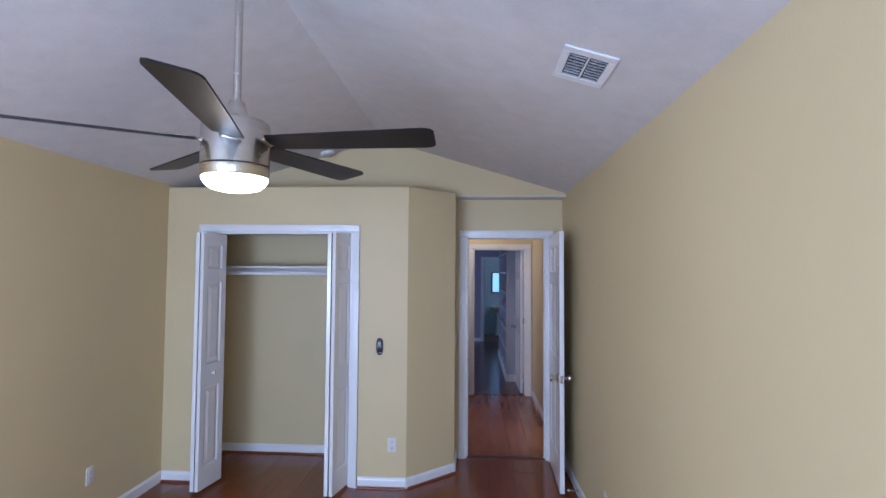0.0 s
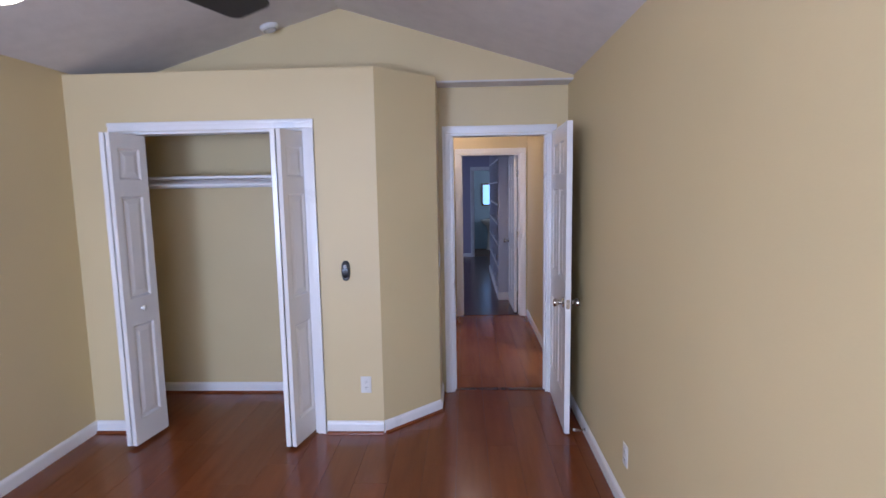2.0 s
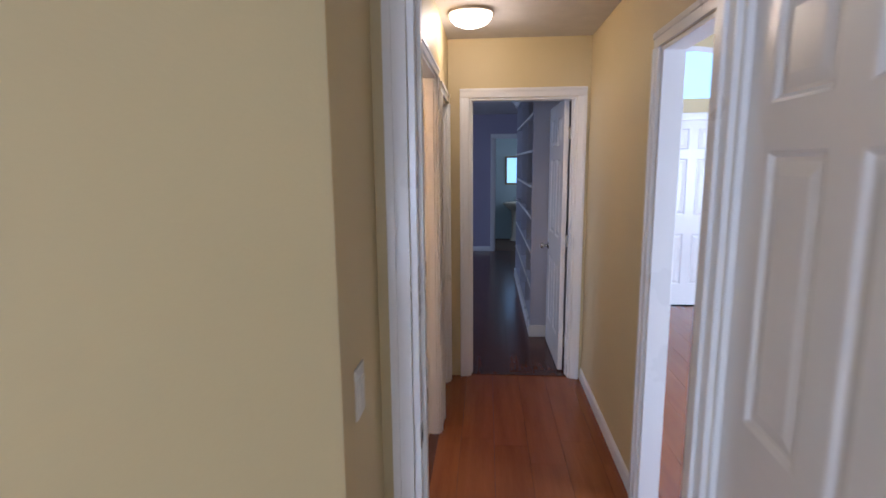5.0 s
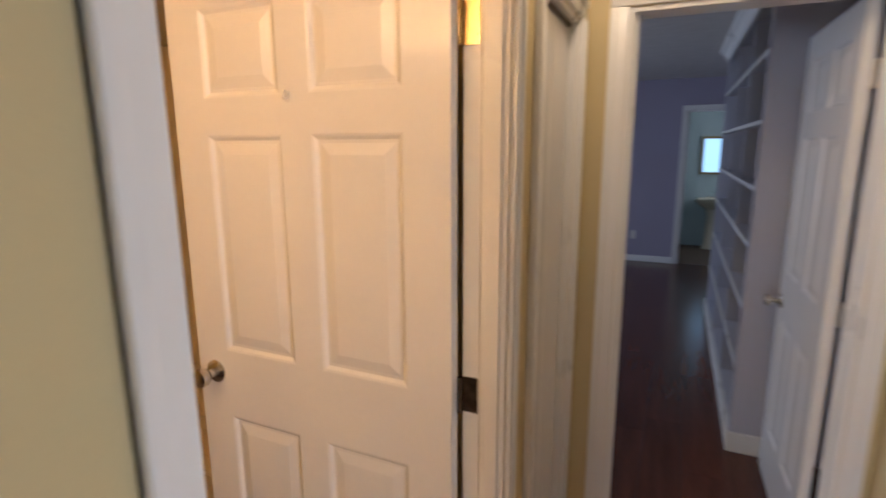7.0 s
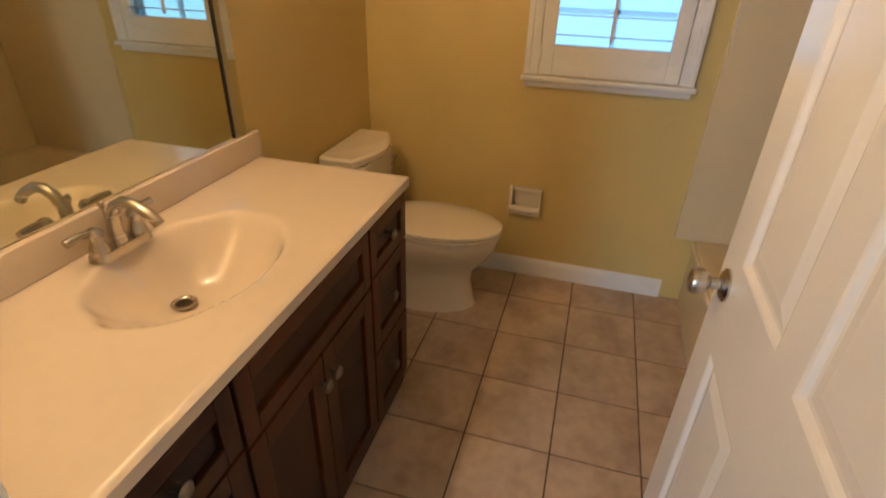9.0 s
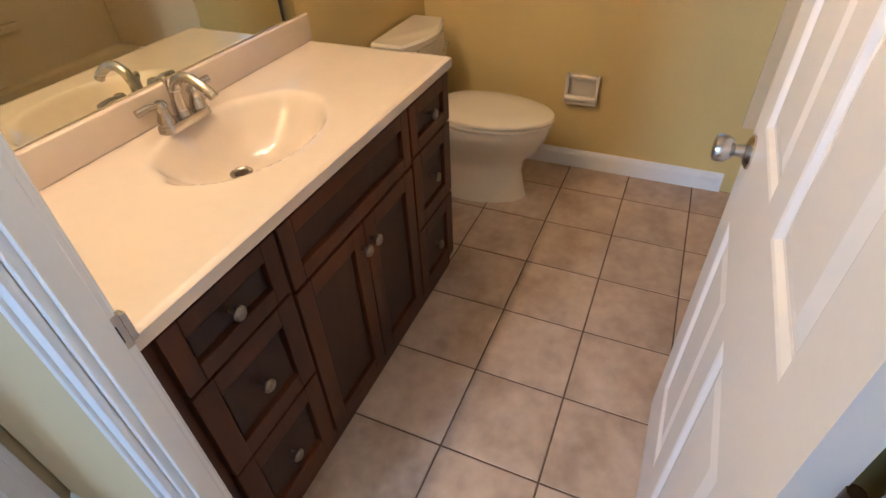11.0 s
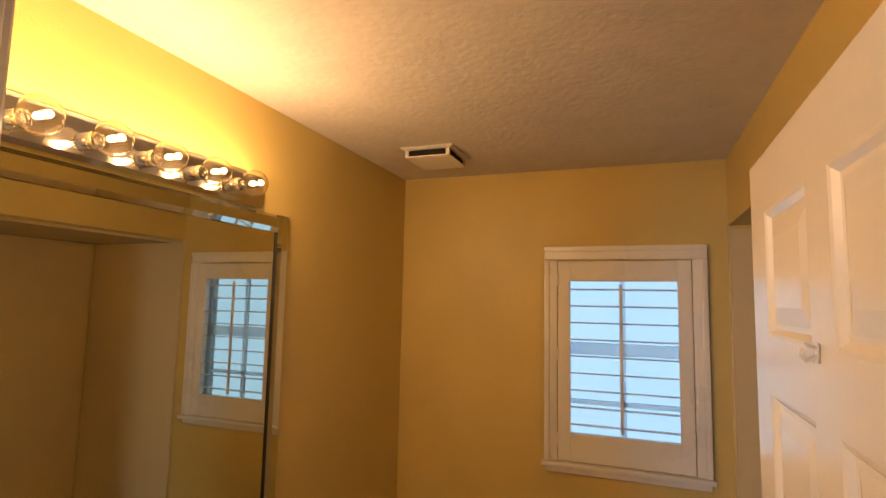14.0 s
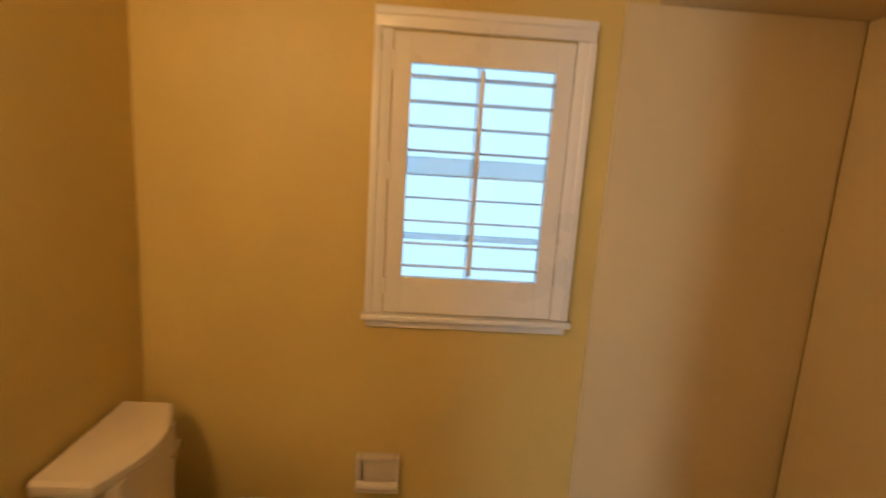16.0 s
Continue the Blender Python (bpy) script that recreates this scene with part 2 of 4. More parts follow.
def panel_leaf(w, h, t, cols, rows):
    """A moulded door leaf, x 0..w, y 0..t, z 0..h, with raised panels on both faces."""
    bm = bmesh.new()
    xs, zs = sorted({0, w, *[c for p in cols for c in p]}), sorted({0, h, *[c for p in rows for c in p]})

    def quad(a, b, c, d):
        bm.faces.new([bm.verts.new(p) for p in (a, b, c, d)])

    for y, s in ((0.0, 1), (t, -1)):
        for x0, x1 in zip(xs, xs[1:]):
            for z0, z1 in zip(zs, zs[1:]):
                if (x0, x1) in cols and (z0, z1) in rows:
                    prev = (x0, x1, z0, z1, y)
                    for inset, depth in ((0.006, 0.002), (0.014, 0.009), (0.022, 0.009), (0.050, 0.0025)):
                        cur = (x0 + inset, x1 - inset, z0 + inset, z1 - inset, y + s * depth)
                        a, b = [[(p[0], p[4], p[2]), (p[1], p[4], p[2]), (p[1], p[4], p[3]), (p[0], p[4], p[3])] for p in (prev, cur)]
                        for i in range(4):
                            quad(a[i], a[(i + 1) % 4], b[(i + 1) % 4], b[i])
                        prev = cur
                    quad(*b)
                else:
                    quad((x0, y, z0), (x1, y, z0), (x1, y, z1), (x0, y, z1))
    for x0, x1 in zip(xs, xs[1:]):
        quad((x0, 0, 0), (x1, 0, 0), (x1, t, 0), (x0, t, 0))
        quad((x0, 0, h), (x1, 0, h), (x1, t, h), (x0, t, h))
    for z0, z1 in zip(zs, zs[1:]):
        quad((0, 0, z0), (0, t, z0), (0, t, z1), (0, 0, z1))
        quad((w, 0, z0), (w, t, z0), (w, t, z1), (w, 0, z1))
    bmesh.ops.remove_doubles(bm, verts=bm.verts[:], dist=0.0004)
    return bm


def knob_mesh(out):
    """A round door knob with rose and neck; it stands out from y = 0 along -y (out = 1) or +y (out = -1)."""
    k = lathe([(0.0, 0.0), (0.034, 0.0), (0.034, 0.004), (0.026, 0.010), (0.0125, 0.014), (0.0115, 0.030), (0.020, 0.036), (0.0265, 0.046), (0.0275, 0.058), (0.025, 0.066), (0.017, 0.069), (0.0, 0.068)], 24, False)
    return moved(k, pose(0, 0, 0, 90 * out))


def hinge_parts(door, x, y, zs, material, side, leafdir=1):
    for z in zs:
        h = part("hinge", join(moved(lathe([(0, 0), (0.0065, 0), (0.0065, 0.09), (0, 0.09)], 10, False), Matrix.Translation((x, y, z))),
                               box(x, x + 0.003 * side, y, y + 0.036 * leafdir, z + 0.002, z + 0.088)), material, door, smooth=True)


ROWS6 = [(0.235, 0.80), (1.005, 1.610), (1.705, 1.925)]


def six_panel_door(name, label, hinge, angle, w, hinge_mat, knob=0.882, z=0.012):
    """A six-panel leaf hung at hinge; local x runs from the hinge to the free edge, the face y = 0 to the south."""
    d = thing(name, label, "door", place=(hinge[0], hinge[1], 0), rz=angle)
    d["kind"] = "structure"
    c = [(0.115, w / 2 - 0.045), (w / 2 + 0.045, w - 0.115)]
    leaf = part("leaf", moved(panel_leaf(w, 2.028, 0.035, c, ROWS6), Matrix.Translation((0, 0, z))), DOORW, d)
    hd = part("door_handle", moved(knob_mesh(1), Matrix.Translation((w - 0.066, 0, knob))), NICKEL, d, "brushed nickel round knob", True)
    part("door_handle", moved(knob_mesh(-1), Matrix.Translation((w - 0.066, 0.035, knob))), NICKEL, d, "brushed nickel round knob", True)
    part("latch_plate", box(w - 0.001, w + 0.002, 0.006, 0.029, knob - 0.03, knob + 0.03, 0.0006), NICKEL, d)
    return d


def casing(parent_name, axis, face, a0, a1, top, out, w=0.062, t=0.015, label="white painted door casing", sides=(1, 1), bottom=0.0):
    """Trim round an opening a0..a1 in a wall whose face lies at face on axis; out is the side it stands proud on."""
    ob = thing(parent_name, label, "trim")
    ob["kind"] = "structure"
    f0, f1 = sorted((face, face + out * t))
    g0, g1 = sorted((face, face + out * (t + 0.006)))

    def put(name, b0, b1, z0, z1, c0, c1, q0, q1):
        bm = box(f0, f1, b0, b1, z0, z1, 0.003, 2) if axis == "x" else box(b0, b1, f0, f1, z0, z1, 0.003, 2)
        b2 = box(g0, g1, c0, c1, q0, q1, 0.003, 2) if axis == "x" else box(c0, c1, g0, g1, q0, q1, 0.003, 2)
        part(name, join(bm, b2), WHITE, ob, smooth=True)

    if sides[0]:
        put("side_casing", a0 - w, a0, bottom, top, a0 - w, a0 - w * 0.62, bottom, top)
    if sides[1]:
        put("side_casing", a1, a1 + w, bottom, top, a1 + w * 0.62, a1 + w, bottom, top)
    put("head_casing", a0 - w * sides[0], a1 + w * sides[1], top + 0.001, top + w, a0 - w * sides[0], a1 + w * sides[1], top + w * 0.62, top + w)
    return ob


def jamb(name, axis, p0, p1, a0, a1, top, stop=True, t=0.018):
    """The lining of an opening: two posts and a head, with door stops."""
    ob = thing(name, "white painted door jamb", "trim")
    ob["kind"] = "structure"

    def b(c0, c1, z0, z1, q0=p0, q1=p1):
        return box(q0, q1, c0, c1, z0, z1, 0.0015) if axis == "x" else box(c0, c1, q0, q1, z0, z1, 0.0015)

    m = (p0 + p1) / 2
    part("jamb_post", join(b(a0, a0 + t, 0, top), *([b(a0 + t, a0 + t + 0.011, 0, top - t, m - 0.018, m + 0.018)] if stop else [])), WHITE, ob)
    part("jamb_post", join(b(a1 - t, a1, 0, top), *([b(a1 - t - 0.011, a1 - t, 0, top - t, m - 0.018, m + 0.018)] if stop else [])), WHITE, ob)
    part("jamb_head", join(b(a0 + t + 0.0005, a1 - t - 0.0005, top - t, top)), WHITE, ob)
    return ob


def baseboard(p0, p1, h=0.085, t=0.013, name="baseboard"):
    """A run of skirting from p0 to p1; it stands on the left of that direction."""
    a, b = Vector((*p0, 0)), Vector((*p1, 0))
    ln = (b - a).length
    sec = [(0, 0), (t, 0), (t, h * 0.72), (t * 0.75, h * 0.86), (t * 0.35, h * 0.95), (t * 0.3, h), (0, h)]
    bm = loft([[(x, y, z) for y, z in sec] for x in (0, ln)])
    ang = math.degrees(math.atan2(b.y - a.y, b.x - a.x))
    ob = structure(name, moved(bm, pose(a.x, a.y, 0.001, 0, 0, ang)), WHITE, "white painted wooden baseboard along the wall", "baseboard")
    return ob


def wall(name, bm, material=None, label="pale yellow painted plaster wall"):
    return structure(name, bm, material or YELLOW, label, "wall")


def outlet(place, rz, kind="outlet"):
    """A wall plate whose face looks along local -y."""
    nm = "wall_outlet" if kind == "outlet" else "light_switch"
    o = thing(nm, "white plastic electrical outlet plate on the wall" if kind == "outlet" else "white plastic rocker light switch on the wall", "outlet" if kind == "outlet" else "switch", place=place, rz=rz)
    part("plate", box(-0.035, 0.035, -0.006, 0, -0.057, 0.057, 0.003, 2), PLATE, o, smooth=True)
    if kind == "outlet":
        for dz in (-0.021, 0.021):
            s = part("socket", moved(lathe([(0, 0), (0.017, 0), (0.017, 0.002), (0, 0.002)], 20, False), pose(0, -0.006, dz, 90)), PLATE, o)
            part("slot", join(box(-0.008, -0.0055, -0.0088, -0.0075, dz - 0.002, dz + 0.008), box(0.0055, 0.008, -0.0088, -0.0075, dz - 0.002, dz + 0.008), box(-0.002, 0.002, -0.0088, -0.0075, dz - 0.011, dz - 0.007)), DARK, s)
    else:
        part("rocker", moved(box(-0.016, 0.016, -0.010, -0.004, -0.033, 0.033, 0.002), pose(0, 0, 0, 4)), PLATE, o)
    return o


# ---- structure: ground and light-blocking roof ----
structure("ground", box(-60, 60, -60, 60, -0.4, -0.15), OUTSIDE, "green lawn around the house", "ground")
structure("subfloor", box(-3.3, 6.2, -1.75, 14.6, -0.14, -0.03), DARK, "dark concrete slab under the floors", "floor")
# Slab out of view, added only to stop sun leaking in from above.
structure("roof", box(-3.4, 6.3, -1.9, 14.7, 3.6, 3.75), STUCCO, "unseen flat roof slab, added to keep sunlight out of the rooms", "roof")

# ---- bedroom ----
RX, LX, BY = 0.98, -2.37, -1.6
AX, AZ, SZ = -0.68, 2.92, 2.42
wall("wall_bedroom_west", box(LX - 0.12, LX, BY - 0.12, 4.70, 0, 3.58))
wall("wall_bedroom_east", box(RX, RX + 0.12, BY - 0.12, 4.75, 0, 3.58))
bk = [box(LX, -2.0, BY - 0.12, BY, 0, 3.58), box(-0.9, -0.4, BY - 0.12, BY, 0, 3.58), box(0.7, RX, BY - 0.12, BY, 0, 3.58)]
for x0, x1 in ((-2.0, -0.9), (-0.4, 0.7)):
    bk += [box(x0, x1, BY - 0.12, BY, 0, 0.6), box(x0, x1, BY - 0.12, BY, 2.0, 3.58)]
wall("wall_bedroom_south", join(*bk))
ce = loft([[(LX, y, SZ), (AX, y, AZ), (RX, y, SZ), (RX, y, SZ + 0.1), (AX, y, AZ + 0.1), (LX, y, SZ + 0.1)] for y in (BY, 4.359)])
structure("ceiling_bedroom", ce, CEIL, "vaulted off-white textured bedroom ceiling", "ceiling")
wall("wall_gable", join(box(LX, RX, 4.36, 4.559, 2.402, 3.58), box(LX, RX, 4.615, 4.675, 2.437, 3.58)))
structure("ceiling_door_niche", box(0.001, RX - 0.001, 4.361, 4.559, 2.390, 2.4015), CEIL, "off-white flat ceiling over the bedroom door recess", "ceiling")
wall("wall_closet_back", box(LX, 0.0, 4.56, 4.63, 0, 2.436))
wall("wall_bath_south", box(LX, -0.0625, 4.631, 4.737, 0, 2.436), BATHYELLOW, "golden yellow painted bathroom wall")
CX0, CX1, CT = -2.037, -0.815, 2.033
wall("wall_closet_front", join(box(LX, CX0, 3.85, 3.965, 0, 2.40), box(CX1, -0.365, 3.85, 3.965, 0, 2.40), box(CX0, CX1, 3.85, 3.965, CT, 2.40)))
wall("wall_closet_angle", prism([(-0.365, 3.85), (0.0, 4.205), (0.0, 4.56), (-0.115, 4.56), (-0.115, 4.255), (-0.41, 3.965)], 0, 2.40))
structure("ceiling_closet", prism([(LX, 3.966), (-0.42, 3.966), (-0.116, 4.26), (-0.116, 4.559), (LX, 4.559)], 2.34, 2.395), YELLOW, "painted ledge over the closet", "ceiling")
DX0, DX1, DT = 0.085, 0.842, 2.047
wall("wall_bedroom_door", join(box(0.0, DX0, 4.56, 4.675, 0, 2.436), box(DX1, RX, 4.56, 4.675, 0, 2.436), box(DX0, DX1, 4.56, 4.675, DT, 2.436)))
casing("door_trim", "y", 4.56, DX0, DX1, DT, -1, w=0.055)
casing("door_trim", "y", 4.675, DX0, DX1, DT, 1)
jamb("door_jamb", "y", 4.56, 4.675, DX0, DX1, DT)
casing("closet_trim", "y", 3.85, CX0, CX1, CT, -1, w=0.056, label="white painted closet casing")
jamb("closet_jamb", "y", 3.85, 3.965, CX0, CX1, CT, stop=False)
baseboard((LX, 3.849), (LX, BY))
baseboard((RX, BY), (RX, 4.559))
baseboard((CX0 - 0.063, 3.85), (LX + 0.014, 3.85))
baseboard((-0.368, 3.85), (CX1 + 0.063, 3.85))
baseboard((0.0, 4.205), (-0.365, 3.85))
baseboard((0.0, 4.54), (0.0, 4.205))
baseboard((-0.116, 4.56), (LX, 4.56))
baseboard((LX, 4.56), (LX, 3.966))


def base_shoe(p0, p1, r=0.016):
    """A quarter-round moulding in floor wood, in front of a baseboard that runs from p0 to p1."""
    a, b = Vector((*p0, 0)), Vector((*p1, 0))
    sec = [(0.0132, 0)] + [(0.0132 + r * math.cos(k), r * math.sin(k)) for k in [math.pi / 2 * i / 5 for i in range(6)]]
    bm = loft([[(x, y, z) for y, z in sec] for x in (0, (b - a).length)])
    return structure("base_shoe", moved(bm, pose(a.x, a.y, 0.0005, 0, 0, math.degrees(math.atan2(b.y - a.y, b.x - a.x)))), WOOD, "red-brown quarter-round moulding at the foot of the baseboard", "trim")


base_shoe((CX0 - 0.063, 3.85), (LX + 0.014, 3.85))
base_shoe((-0.368, 3.85), (CX1 + 0.063, 3.85))
base_shoe((0.0, 4.205), (-0.365, 3.85))
base_shoe((-0.116, 4.56), (LX, 4.56))
d1 = six_panel_door("door_1", "open white six-panel bedroom door with nickel knobs", (0.858, 4.553), -92.0, 0.735, NICKEL)
hinge_parts(d1, 0.0, 0.04, (0.2, 0.98, 1.76), NICKEL, 1)

# bifold closet doors
ROWS3 = [(0.16, 0.78), (0.95, 1.60), (1.70, 1.90)]
for nm, tip, ends, lab in (("bifold_door", (-1.962, 3.612), ((-2.012, 3.898), (-1.902, 3.898)), "folded white panelled bifold door, hung in the closet opening"),
                           ("bifold_door", (-0.923, 3.612), ((-0.968, 3.898), (-0.838, 3.898)), "folded white panelled bifold door, hung in the closet opening")):
    bd = thing(nm, lab, "closet door", "bifold closet doors")
    for k, e in enumerate(ends):
        sx = -0.018 if k == 0 else 0.018
        dx, dy = e[0] - (tip[0] + sx), e[1] - tip[1]
        ln, an = math.hypot(dx, dy), math.degrees(math.atan2(dy, dx))
        lf = part("leaf", moved(panel_leaf(ln, 1.985, 0.028, [(0.055, ln - 0.055)], ROWS3), pose(tip[0] + sx, tip[1], 0.022, 0, 0, an) @ Matrix.Translation((0, -0.014, 0))), DOORW, bd)
    if tip[0] < -1.5:
        part("pull_knob", moved(lathe([(0, 0), (0.008, 0), (0.008, 0.012), (0.016, 0.018), (0.017, 0.026), (0, 0.030)], 16, False), pose(-1.913, 3.75, 0.90, 0, 90, 8)), DOORW, bd, "small white wooden knob", True)
sh = thing("closet_shelf", "white closet shelf with hanging rod below it", "shelf")
part("board", box(LX, -0.12, 4.25, 4.56, 1.735, 1.755, 0.002), WHITE, sh)
part("hanging_rod", tube([(LX, 4.22, 1.69), (-0.116, 4.22, 1.69)], 0.016), WHITE, sh, smooth=True)
part("cleat", box(LX, -0.12, 4.545, 4.559, 1.67, 1.734, 0.002), WHITE, sh)
part("cleat", box(LX, LX + 0.016, 4.16, 4.544, 1.655, 1.734, 0.002), WHITE, sh)

# fan remote on the wall, outlets
rm = thing("fan_remote", "black oval fan remote in a wall cradle", "remote", place=(-0.586, 3.85, 1.114))
ov = [(0.028 * math.copysign(abs(math.cos(a)) ** 0.75, math.cos(a)), 0.066 * math.copysign(abs(math.sin(a)) ** 0.75, math.sin(a))) for a in [2 * math.pi * i / 28 for i in range(28)]]
part("cradle", loft([[(x * s, y, z * s) for x, z in ov] for y, s in ((0, 1.0), (-0.012, 1.0), (-0.018, 0.9))]), BLACK, rm, smooth=True)
part("handset", loft([[(x * s, y, z * s * 0.92 + 0.004) for x, z in ov] for y, s in ((-0.018, 0.82), (-0.026, 0.80), (-0.030, 0.66))]), BLACK, rm, smooth=True)
part("button", moved(lathe([(0, 0), (0.013, 0), (0.012, 0.003), (0, 0.004)], 20, False), pose(0, -0.030, 0.030, 90)), GREYP, rm, "round grey button", True)
outlet((-0.480, 3.85, 0.34), 0)
outlet((LX, 3.05, 0.35), 90)
outlet((RX, 3.0, 0.305), -90)
outlet((0.0, 4.33, 1.12), 90, "switch")
ds = thing("door_stop", "small spring door stop with a white tip on the baseboard", "door stop", place=(RX - 0.013, 3.80, 0.048))
part("spring", tube([(-0.004 - 0.0007 * i, 0.006 * math.cos(i * 0.7), 0.006 * math.sin(i * 0.7)) for i in range(90)], 0.0016, 6), NICKEL, ds, smooth=True)
part("base", moved(lathe([(0, 0), (0.011, 0), (0.010, 0.005), (0, 0.006)], 14, False), pose(0, 0, 0, 0, -90)), NICKEL, ds, smooth=True)
part("tip", moved(lathe([(0, 0), (0.008, 0), (0.0085, 0.008), (0.006, 0.014), (0, 0.015)], 14, False), pose(-0.066, 0, 0, 0, -90)), PLATE, ds, "white rubber tip", True)
sb = thing("strike_plate", "brushed steel strike plate on the bedroom door jamb", "strike plate")
part("plate", box(DX0 + 0.018, DX0 + 0.0205, 4.561, 4.596, 0.852, 0.912, 0.0008), NICKEL, sb)
part("latch_hole", box(DX0 + 0.0203, DX0 + 0.0212, 4.570, 4.587, 0.868, 0.896), DARK, sb)

# ceiling vent on the east slope
S = (AZ - SZ) / (RX - AX)
vt = thing("ceiling_vent", "white metal ceiling air vent with two rows of louvres", "vent")
vt.matrix_world = pose(0.600, 1.755, AZ - S * (0.600 - AX), 180, math.degrees(math.atan(S)), 0)
for nm, b in (("flange", ((-0.105, 0.105, -0.15, -0.105), (-0.105, 0.105, 0.105, 0.15), (-0.105, -0.075, -0.104, 0.104), (0.075, 0.105, -0.104, 0.104))),):
    part(nm, join(*[box(*q, 0.001, 0.010, 0.002) for q in b]), WHITE, vt)
# Flat black plate stands in for the shaded duct behind the slats.
part("duct", box(-0.075, 0.075, -0.105, 0.105, 0.0005, 0.002), DARK, vt, "near-black plate painted as the shade in the duct")
part("divider", box(-0.004, 0.004, -0.104, 0.104, 0.002, 0.011), WHITE, vt)
for cx in (-0.040, 0.040):
    for i in range(8):
        part("slat", moved(box(-0.032, 0.032, -0.0075, 0.0075, -0.0007, 0.0007), pose(cx, -0.092 + i * 0.0262, 0.0075, 42)), WHITE, vt)
sm = thing("smoke_detector", "round white smoke detector on the sloped ceiling", "smoke detector")
sm.matrix_world = pose(-1.15, 4.24, AZ + S * (-1.15 - AX), 180, -math.degrees(math.atan(S)), 0)
part("housing", lathe([(0, 0.0), (0.062, 0.0), (0.062, 0.014), (0.052, 0.026), (0.034, 0.032), (0, 0.033)], 28, False), WHITE, sm, smooth=True)
part("grille", lathe([(0.045, 0.0295), (0.047, 0.0315), (0.040, 0.0335), (0.038, 0.0305)], 28, False), GREYP, sm, smooth=True)

# ceiling fan
fan = thing("ceiling_fan", "brushed nickel ceiling fan with five dark blades and a lit lamp", "ceiling fan")
fan.matrix_world = pose(FAN[0], FAN[1], 0.003) @ Matrix.Diagonal((0.985, 0.985, 1, 1))
part("canopy", lathe([(0, 2.925), (0.065, 2.925), (0.067, 2.918), (0.055, 2.905), (0.022, 2.885), (0, 2.885)], 28, False), NICKEL, fan, smooth=True)
part("downrod", tube([(0, 0, 2.25), (0, 0, 2.90)], 0.0135, 16), NICKEL, fan, smooth=True)
part("collar", lathe([(0, 2.285), (0.022, 2.285), (0.027, 2.278), (0.030, 2.262), (0.046, 2.215), (0, 2.215)], 28, False), NICKEL, fan, smooth=True)
part("motor_housing", lathe([(0, 2.215), (0.100, 2.215), (0.109, 2.207), (0.113, 2.195), (0.113, 2.062), (0, 2.062)], 40, False), NICKEL, fan, smooth=True)
part("light_ring", lathe([(0, 2.057), (0.113, 2.057), (0.113, 2.030), (0.109, 2.022), (0, 2.022)], 40, False), NICKEL, fan, smooth=True)
dome = part("lamp_bowl", lathe([(0.108, 2.024), (0.107, 2.012), (0.098, 1.998), (0.080, 1.985), (0.045, 1.977), (0, 1.975)], 40, False), LAMPGLASS, fan, "lit frosted glass bowl", True)
dome.visible_shadow = False
for i in range(5):
    m = pose(0, 0, 2.141, 0, 0, -4 + 72 * i) @ pose(0, 0, 0, -11)
    pts = [(0.125, -0.050), (0.42, -0.062), (0.66, -0.070), (0.685, -0.062), (0.695, -0.045), (0.690, 0.045), (0.68, 0.060), (0.66, 0.066), (0.42, 0.060), (0.125, 0.050)]
    bl = part("blade", moved(prism(pts, -0.003, 0.003), m), BLADE, fan, "dark brown wooden fan blade")
    part("blade_iron", moved(join(box(0.075, 0.22, -0.022, 0.022, 0.003, 0.008, 0.002), box(0.075, 0.12, -0.030, 0.030, -0.006, 0.003, 0.002)), m), NICKEL, bl)


# bedroom windows behind the start of the walk
def plain_window(name, axis, face0, face1, a0, a1, z0, z1, label):
    w = thing(name, label, "window")
    w["kind"] = "structure"

    def b(c0, c1, q0, q1, f0=face0, f1=face1):
        return box(f0, f1, c0, c1, q0, q1, 0.002) if axis == "x" else box(c0, c1, f0, f1, q0, q1, 0.002)

    m = (face0 + face1) / 2
    part("window_frame", join(b(a0, a0 + 0.04, z0, z1), b(a1 - 0.04, a1, z0, z1), b(a0 + 0.04, a1 - 0.04, z0, z0 + 0.04), b(a0 + 0.04, a1 - 0.04, z1 - 0.04, z1)), WHITE, w)
    part("sash_rail", b(a0 + 0.04, a1 - 0.04, (z0 + z1) / 2 - 0.018, (z0 + z1) / 2 + 0.018, m - 0.02, m + 0.02), WHITE, w)
    for q0, q1 in ((z0 + 0.04, (z0 + z1) / 2 - 0.018), ((z0 + z1) / 2 + 0.018, z1 - 0.04)):
        p = part("pane", b(a0 + 0.04, a1 - 0.04, q0, q1, m - 0.003, m + 0.003), PANE, w)
        p.visible_shadow = False
    return w


for k, x0 in enumerate((-2.0, -0.4)):
    plain_window("window_%d" % (k + 1), "y", BY - 0.11, BY - 0.03, x0, x0 + 1.1, 0.6, 2.0, "white framed bedroom window with clear panes")

# ---- hall ----
HL, HE, HC = 0.0, 7.05, 2.44
B0, B1, BT = 5.340, 6.182, 2.062
K0, K1, KT = 6.415, 6.925, 2.0
wall("wall_hall_west", join(box(-0.062, HL, 4.7005, B0, 0, HC), box(-0.105, HL, B1, K0, 0, HC), box(-0.062, HL, K1, HE, 0, HC),
                            box(-0.062, HL, B0, B1, BT, HC), box(-0.062, HL, K0, K1, KT, HC)))
L0, L1, LT = 4.80, 5.570, 2.06
wall("wall_hall_east", join(box(RX, 1.07, 4.7505, L0, 0, HC), box(RX, 1.07, L1, HE, 0, HC), box(RX, 1.07, L0, L1, LT, HC)))
E0, E1, ET = 0.145, 0.896, 2.046
